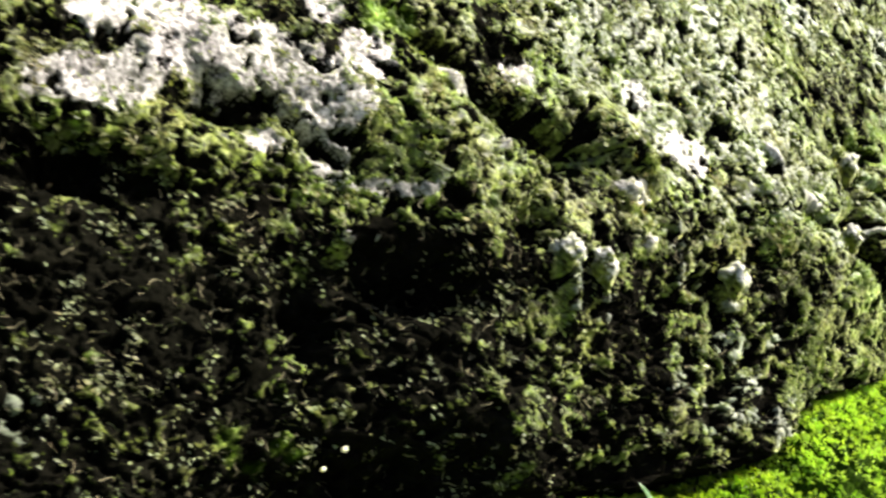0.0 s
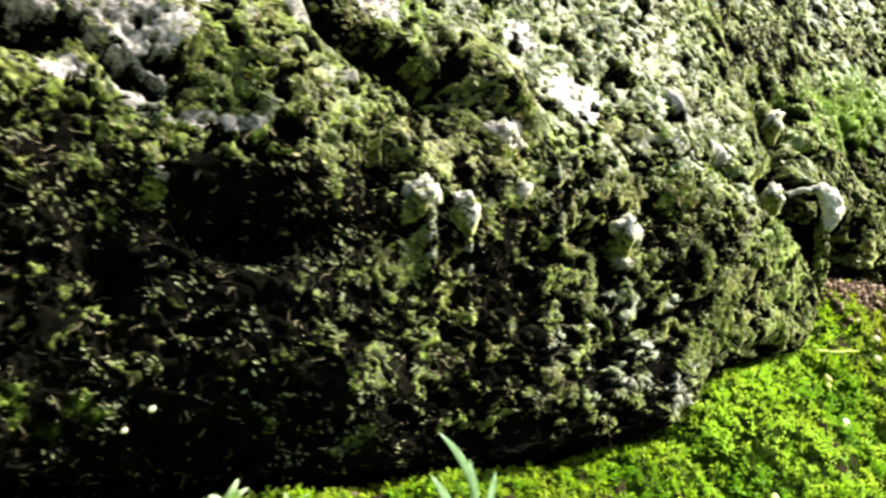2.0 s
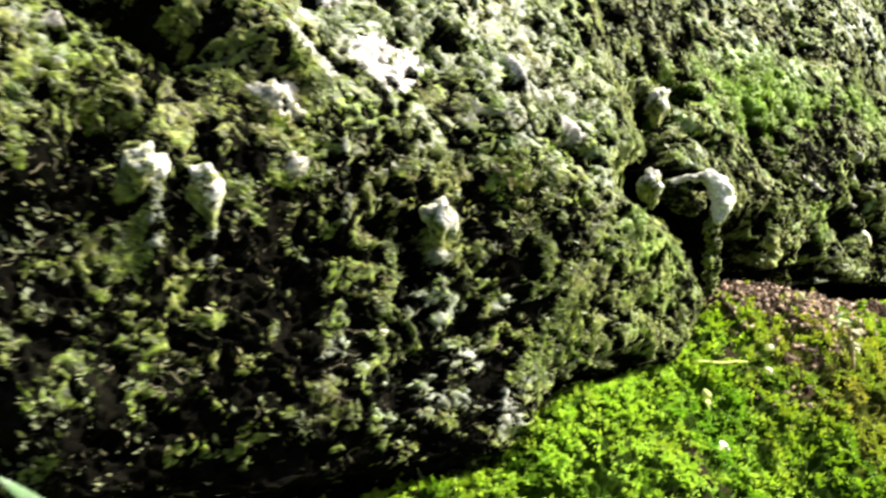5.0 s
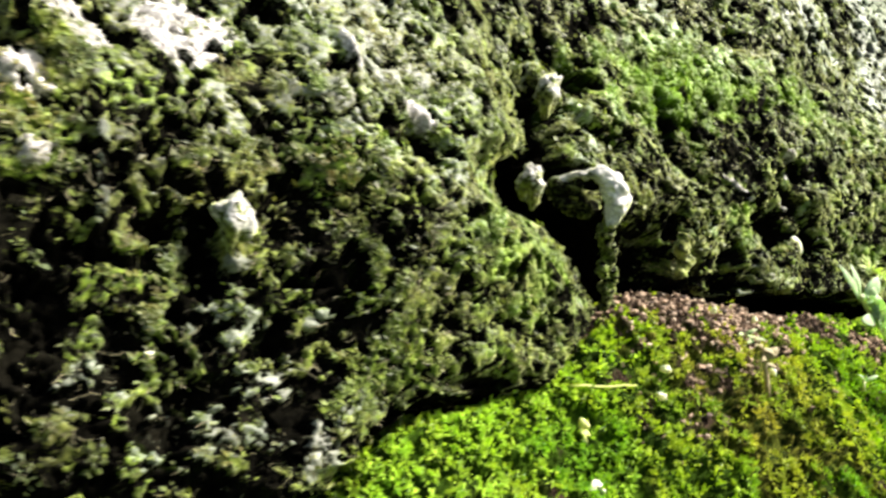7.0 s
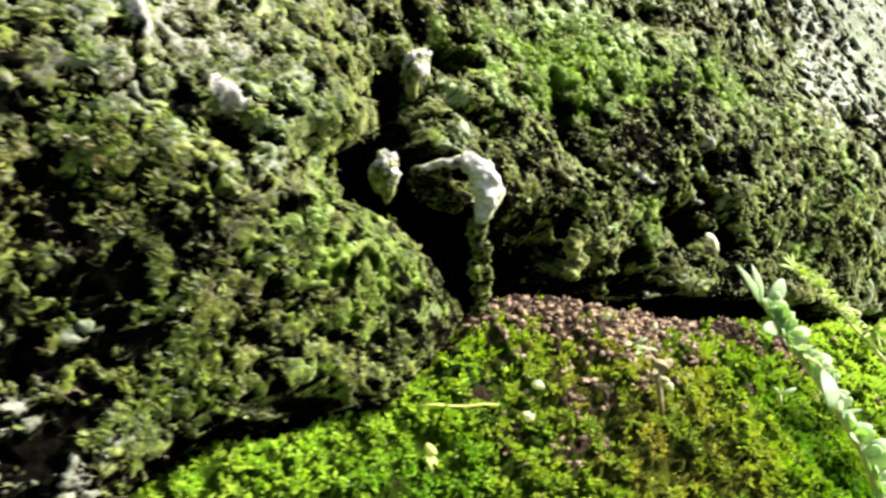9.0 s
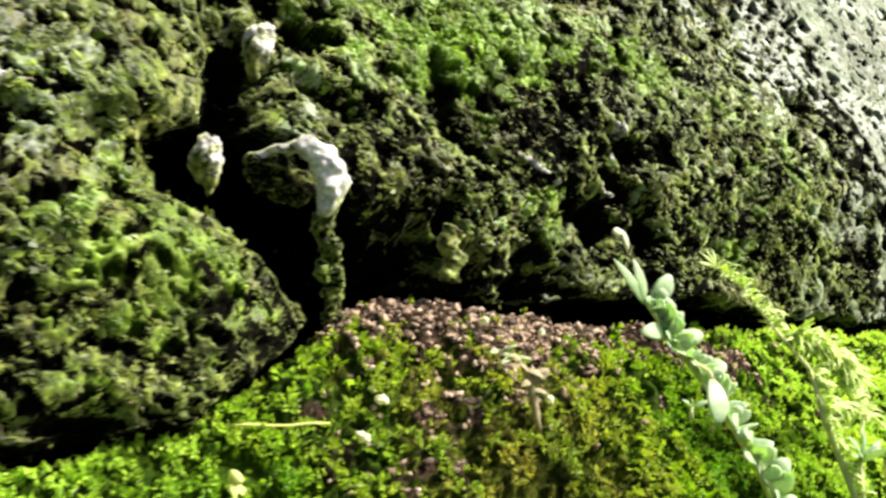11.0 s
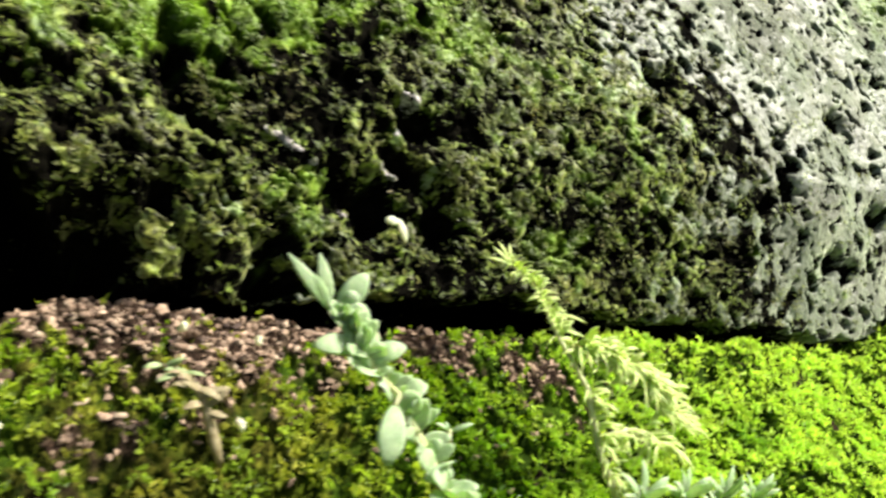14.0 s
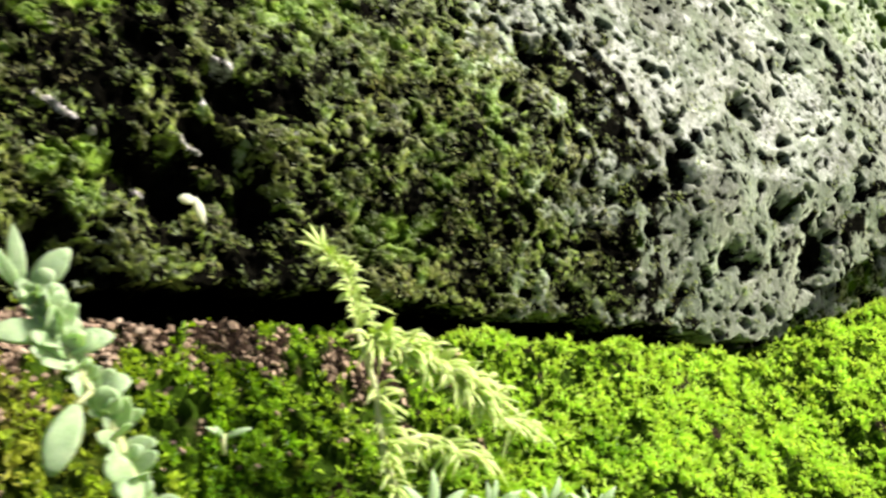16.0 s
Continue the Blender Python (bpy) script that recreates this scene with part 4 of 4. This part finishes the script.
# ---- plants ----
def leafy_weed():
    """Glaucous weed leaning back from the front of the ledge."""
    spine = [at(*p) for p in ((2.163, .615, -.56), (2.143, .640, -.46), (2.123, .672, -.365), (2.100, .712, -.290), (2.073, .737, -.240), (2.056, .750, -.208), (2.041, .758, -.182))]
    ob = thing("leafy_weed", spine[0], "tall weed with small glaucous oval leaves on the ledge", "plant")
    o = spine[0]
    part("stem", sweep([p - o for p in spine], [S * r for r in (.0055, .0055, .005, .0045, .004, .0035, .003)], sides=8, rough=.08), STEM, ob, "pale fleshy stem")
    toward = (-.25, -.9, .3)
    top = spine[-1] - o
    for dx, dd, dh, w in ((-.036, .010, .044, .012), (-.006, .010, .044, .013), (-.018, -.006, .026, .008)):
        part("leaf", blade(top + Vector((0, 0, -.002)), top + Vector((S * dx, S * dd, S * dh)), S * w, toward, S * .004, "lance", thick=.1), BLUE_LEAF, ob, "long upright leaf")
    r = random.Random(11)

    def along(u):
        u *= len(spine) - 1
        i = min(int(u), len(spine) - 2)
        return spine[i].lerp(spine[i + 1], u - i) - o

    # large single leaves that stand out
    for u, tip, w in ((.93, (.026, -.006, .036), .023), (.76, (-.046, -.004, .004), .021), (.84, (.026, -.012, -.012), .020), (.70, (.034, -.01, .010), .020)):
        b = along(u)
        part("leaf", blade(b, b + Vector(tip) * S, S * w, (-.2, -.9, .35), S * .005, thick=.08), BLUE_LEAF, ob, "broad glaucous leaf")
    stalk = [along(.64), at(2.084, .705, -.262) - o, at(2.072, .690, -.268) - o]
    part("stalk", sweep(stalk, [S * .0025] * 3, sides=6), STEM, ob)
    part("leaf", blade(stalk[-1], at(2.054, .668, -.312) - o, S * .025, (-.35, -.9, .2), S * .006, thick=.06), BLUE_LEAF, ob, "large hanging oval leaf")
    # overlapping round leaves wrapping the stem
    for k in range(120):
        u = .06 + .88 * k / 119
        b = along(u)
        a = k * 2.4 + r.uniform(-.5, .5)
        out = Vector((math.cos(a) * .8 - .1, -.5 + .3 * math.sin(a), .55 + r.uniform(-.5, .35))).normalized()
        long = S * r.uniform(.014, .034) * (1.1 - .3 * u)
        part("leaf", blade(b, b + out * long, long * r.uniform(.55, .82), (r.uniform(-.5, .4), -.8, r.uniform(.2, .9)), long * r.uniform(-.15, .3), steps=7, thick=.07), BLUE_LEAF, ob)
    return ob


def feathery_weed():
    """Lime-green weed with whorls of narrow leaves, a side spray and a dry brown foot."""
    spine = [at(*p) for p in ((2.375, .700, -.500), (2.360, .725, -.420), (2.340, .742, -.345), (2.341, .762, -.285), (2.349, .822, -.236), (2.366, .885, -.185), (2.352, .925, -.152))]
    ob = thing("feathery_weed", spine[0], "lime-green feathery weed with narrow leaves and a dry foot", "plant")
    o = spine[0]
    part("stem", sweep([p - o for p in spine], [S * r for r in (.0042, .0042, .004, .003, .0025, .002, .0015)], sides=8, rough=.12), STEM, ob, "straw-coloured stem")
    r = random.Random(5)

    def spray(nodes, count, long0, long1, lean, mat, name="leaf", start=0.0):
        for k in range(count):
            u = (start + (1 - start) * k / (count - 1)) * (len(nodes) - 1)
            i = min(int(u), len(nodes) - 2)
            b = nodes[i].lerp(nodes[i + 1], u - i) - o
            a = r.uniform(-1, 1)
            out = Vector((lean[0] + .9 * a, lean[1] + r.uniform(-.5, .3), lean[2] + r.uniform(-.45, .5))).normalized()
            long = S * r.uniform(long0, long1)
            part(name, blade(b, b + out * long, long * r.uniform(.09, .17), (.1, -.9, .5), long * r.uniform(.02, .2), "lance", 7, .2, long * r.uniform(.05, .45)), mat, ob)

    spray(spine[4:], 170, .011, .027, (.15, -.25, .25), LIME_LEAF)
    tip = spine[-1] - o
    for dx, dh in ((-.022, .022), (-.012, .028), (-.03, .008), (.004, .026)):
        part("leaf", blade(tip, tip + Vector((S * dx, S * .008, S * dh)), S * .006, (.1, -.9, .5), S * .002, "lance", 6, .3), LIME_LEAF, ob)
    b = spine[4].lerp(spine[5], .5) - o
    for k in (0, 1):
        c = b + Vector((0, 0, -S * .018 * k))
        part("leaf", blade(c, c + Vector((S * .042, -S * .02, -S * .012)), S * .005, (.1, -.9, .5), S * .006, "lance", 8, .3), LIME_LEAF, ob, "long arching leaf")
    # bushy middle and the side spray
    mid = [at(2.350, .80, -.245), at(2.40, .80, -.265), at(2.45, .80, -.290), at(2.50, .815, -.320)]
    part("branch", sweep([p - o for p in mid], [S * q for q in (.004, .0035, .003, .002)], sides=7), STEM, ob)
    spray(mid, 320, .018, .048, (.25, -.3, .15), LIME_LEAF)
    end = [at(2.46, .80, -.315), at(2.53, .83, -.345), at(2.60, .87, -.375), at(2.64, .89, -.395)]
    part("branch", sweep([p - o for p in end], [S * q for q in (.004, .006, .006, .002)], .5, sides=7), LIME_LEAF, ob, "long pale tapering shoot")
    spray(end[:3], 80, .016, .036, (.4, -.3, .2), LIME_LEAF)
    low = [at(2.340, .745, -.338), at(2.375, .74, -.330), at(2.41, .74, -.345), at(2.44, .745, -.360)]
    part("branch", sweep([p - o for p in low], [S * q for q in (.005, .004, .0035, .002)], sides=7), STEM, ob, "dry yellow side branch")
    spray(low, 50, .016, .038, (.35, -.25, -.1), LIME_LEAF)
    spray(spine[:4], 110, .016, .032, (.25, -.4, .1), LIME_LEAF, start=.1)
    return ob


def rosette(x, d, h, seed, count=9, long=.034, tall=.01):
    """A small pale seedling of narrow leaves."""
    ob = thing("seedling", at(x, d, h), "small pale seedling of narrow leaves in the moss", "seedling", "seedlings on the ledge")
    r = random.Random(seed)
    part("stem", sweep([Vector((0, -S * .1 * tall, -S * tall)), Vector((0, 0, S * .008))], [S * .003, S * .003], sides=6), STEM, ob)
    for k in range(count):
        a = k * 2 * math.pi / count + r.uniform(-.3, .3)
        out = Vector((math.cos(a), -.35 + .35 * math.sin(a), .75 + r.uniform(-.3, .3))).normalized()
        n = S * long * r.uniform(.7, 1.2)
        part("leaf", blade((0, 0, S * .004), out * n, n * .22, (.1, -.9, .5), n * .12, "lance", 7, .3), BLUE_LEAF, ob)
    return ob


def sprout():
    """The broad-leaved seedling at the foot of the dark boulder."""
    foot = at(.690, .660, -.40)
    ob = thing("sprout", foot, "pale green sprout with strap-shaped leaves below the boulder", "seedling")
    for a, b, w, sag in (((.680, .648, -.350), (.612, .606, -.262), .024, .010), ((.672, .662, -.385), (.640, .665, -.318), .026, .005), ((.695, .672, -.385), (.702, .690, -.318), .024, .004), ((.70, .672, -.385), (.735, .69, -.335), .020, .004)):
        p, q = at(a[0] + .016, *a[1:]) - foot, at(b[0] + .016, *b[1:]) - foot
        part("stem", sweep([Vector((0, 0, -.006)), p * .5, p], [S * .006, S * .006, S * .006], sides=7), SPROUT, ob)
        part("leaf", blade(p, q, S * w * .62, (.35, -.85, .35), S * sag, "lance", 10, .14), SPROUT, ob)
    return ob


def curled_frond():
    """A withered fern frond lying on the worn moss."""
    foot = at(1.972, .850, -.345)
    ob = thing("withered_frond", foot, "withered pale fern frond hanging on the worn moss", "frond")
    pts = [at(1.970, .858, -.346), at(1.962, .855, -.318), at(1.956, .853, -.292), at(1.948, .853, -.268), at(1.935, .857, -.250), at(1.915, .863, -.242)]
    part("rib", sweep([p - foot for p in pts], [S * q for q in (.004, .0052, .0046, .0036, .0028, .0015)], .6, sides=10, rough=.3, seed=3), DRY, ob)
    r = random.Random(9)
    for k in range(20):
        u = (.40 + .60 * k / 19) * (len(pts) - 1)
        i = min(int(u), len(pts) - 2)
        b = pts[i].lerp(pts[i + 1], u - i) - foot
        out = Vector((r.choice((-1, 1)) * r.uniform(.5, 1), -.3, r.uniform(-.5, .5))).normalized()
        n = S * r.uniform(.012, .028)
        part("leaflet", blade(b, b + out * n, n * r.uniform(.2, .42), (.1, -.8, .5), n * .12, "lance", 7, .14, n * r.uniform(-.1, .12)), PALE if k > 12 else DRY, ob)
    return ob


leafy_weed(), feathery_weed(), sprout(), curled_frond()
for k, (x, d, h) in enumerate(((2.372, .715, -.405), (2.437, .72, -.412), (2.519, .74, -.43), (2.595, .76, -.446), (2.47, .70, -.44))):
    rosette(x, d, h, 20 + k, 11, .042, .11)
rosette(2.225, .86, -.342, 31, 3, .034, .012)
rosette(.532, .90, -.395, 33, 5, .03)
rosette(.60, .88, -.405, 34, 4, .026)


def on_bank(x, d, lift=0.0):
    return at(x, d, float(ledge_height(np.array(x), np.array(d))) + lift)


def straw():
    ob = thing("straw", at(1.665, .905, -.306), "thin yellow grass straw lying across the moss", "straw")
    a, b = at(1.612, .905, -.302), at(1.712, .878, -.306)
    part("blade", sweep([a.lerp(b, u) - ob.location + Vector((0, 0, .0004 * math.sin(9 * u))) for u in (0, .2, .4, .6, .8, 1)], [S * q for q in (.0006, .0017, .0017, .0016, .0015, .0008)], .7, sides=6), STRAW, ob)
    return ob


def fallen_leaf(x, d, lift, tips, wide, mat, label):
    ob = thing("fallen_leaf", on_bank(x, d, lift), label, "leaf", "bits lying on the moss")
    for tip in tips:
        part("blade", blade((0, 0, 0), Vector(tip) * S, S * wide, (.1, -.8, .6), S * .004, "oval", 8, .2), mat, ob)
    return ob


def pale_seed(x, d, h, r, seed):
    ob = thing("pale_seed", at(x, d, h), "small cream-white seed lying on the moss", "seed", "bits lying on the moss")
    part("husk", lump((0, 0, 0), (r * 1.5, r * 1.3, r * 1.0), seed, seed * 20, .45), PETAL, ob)
    return ob


def petal():
    """White flower scrap caught in a hollow of the stone."""
    ob = thing("flower_scrap", at(2.228, .990, -.109), "white flower scrap caught in a dark hollow", "petal")
    part("lobe", blade((-S * .018, 0, S * .011), (S * .001, 0, S * .009), S * .013, (0, -1, .3), S * .002, "oval", 7, .4), PETAL, ob)
    part("lobe", blade((S * .000, 0, S * .013), (S * .010, -S * .002, -S * .018), S * .012, (0, -1, .3), S * .002, "oval", 7, .4), PETAL, ob)
    return ob


straw(), petal()
fallen_leaf(1.605, .875, .03, ((.016, -.004, -.030), (.010, 0, .008)), .018, STRAW, "pale yellow leaf scrap on the moss")
fallen_leaf(1.585, .825, .03, ((-.012, 0, -.024), (.016, -.004, -.028)), .012, PETAL, "forked cream leaf scrap on the moss")
fallen_leaf(1.30, .760, .03, ((.012, -.004, -.014), (.018, 0, .002)), .016, STRAW, "pale leaf scrap on the moss")
for k, (x, d, h, r) in enumerate(((1.775, .884, -.288, .010), (1.742, .862, -.320, .010), (1.991, .866, -.306, .009), (1.985, .858, -.330, .005), (2.03, .93, -.232, .007), (1.955, .95, -.215, .008), (.466, .945, -.286, .0055), (.435, .94, -.305, .0045), (1.06, .888, -.223, .006))):
    pale_seed(x, d, h, r, k + 1)


# ---- single pebbles on the ledge ----
def pebbles():
    """The larger grains at the cave's foot, each a piece of the ledge."""
    m, nt, b = material("pebble", 0.85)
    info = nt.nodes.new("ShaderNodeObjectInfo")
    n = noise_node(nt, 500, 4, 0.6)
    c = ramp_node(nt, info.outputs["Random"], (0.0, (0.05, 0.028, 0.02)), (0.6, (0.25, 0.165, 0.11)), (1.0, (0.56, 0.43, 0.31)))
    c = mix_node(nt, 1.0, c.outputs[0], ramp_node(nt, n.outputs[0], (0.3, (0.6, 0.6, 0.6)), (0.7, (1.15, 1.15, 1.15))).outputs[0], "MULTIPLY")
    nt.links.new(c, b.inputs["Base Color"])
    r = random.Random(77)
    shapes = []
    for k in range(8):
        bm = bmesh.new()
        bmesh.ops.create_icosphere(bm, subdivisions=1, radius=1)
        squeeze = Vector((r.uniform(.8, 1.3), r.uniform(.6, 1), r.uniform(.45, .8)))
        for v in bm.verts:
            v.co = v.co * r.uniform(.75, 1.2)
            v.co = Vector((v.co.x * squeeze.x, v.co.y * squeeze.y, v.co.z * squeeze.z))
        me = bpy.data.meshes.new("pebble")
        for f in bm.faces:
            f.smooth = r.random() < .5
        bm.to_mesh(me)
        bm.free()
        me.materials.append(m)
        shapes.append(me)
    sheet = SHEETS["ledge"]
    x, d, soil = sheet["x"], sheet["d"], sheet["soil"]
    near = joint_depth(x) - d
    weight = (soil ** 1.5 + .04) * smooth(.20, .05, near) * smooth(-.06, .0, near) * smooth(1.70, 1.78, x) * smooth(2.35, 2.1, x) * smooth(.7, .8, d)
    points = sheet["p"].reshape(-1, 3)
    for i in pick(weight, 280):
        ob = new("pebble", r.choice(shapes))
        q = S * r.uniform(.0042, .0078)
        ob.matrix_world = Matrix.Translation(Vector(points[i]) + Vector((0, 0, .15 * q))) @ Euler((r.uniform(-.5, .5), r.uniform(-.5, .5), r.uniform(0, 6.3))).to_matrix().to_4x4() @ Matrix.Scale(q, 4)
        ob.parent = bank
        tagged(ob)


pebbles()
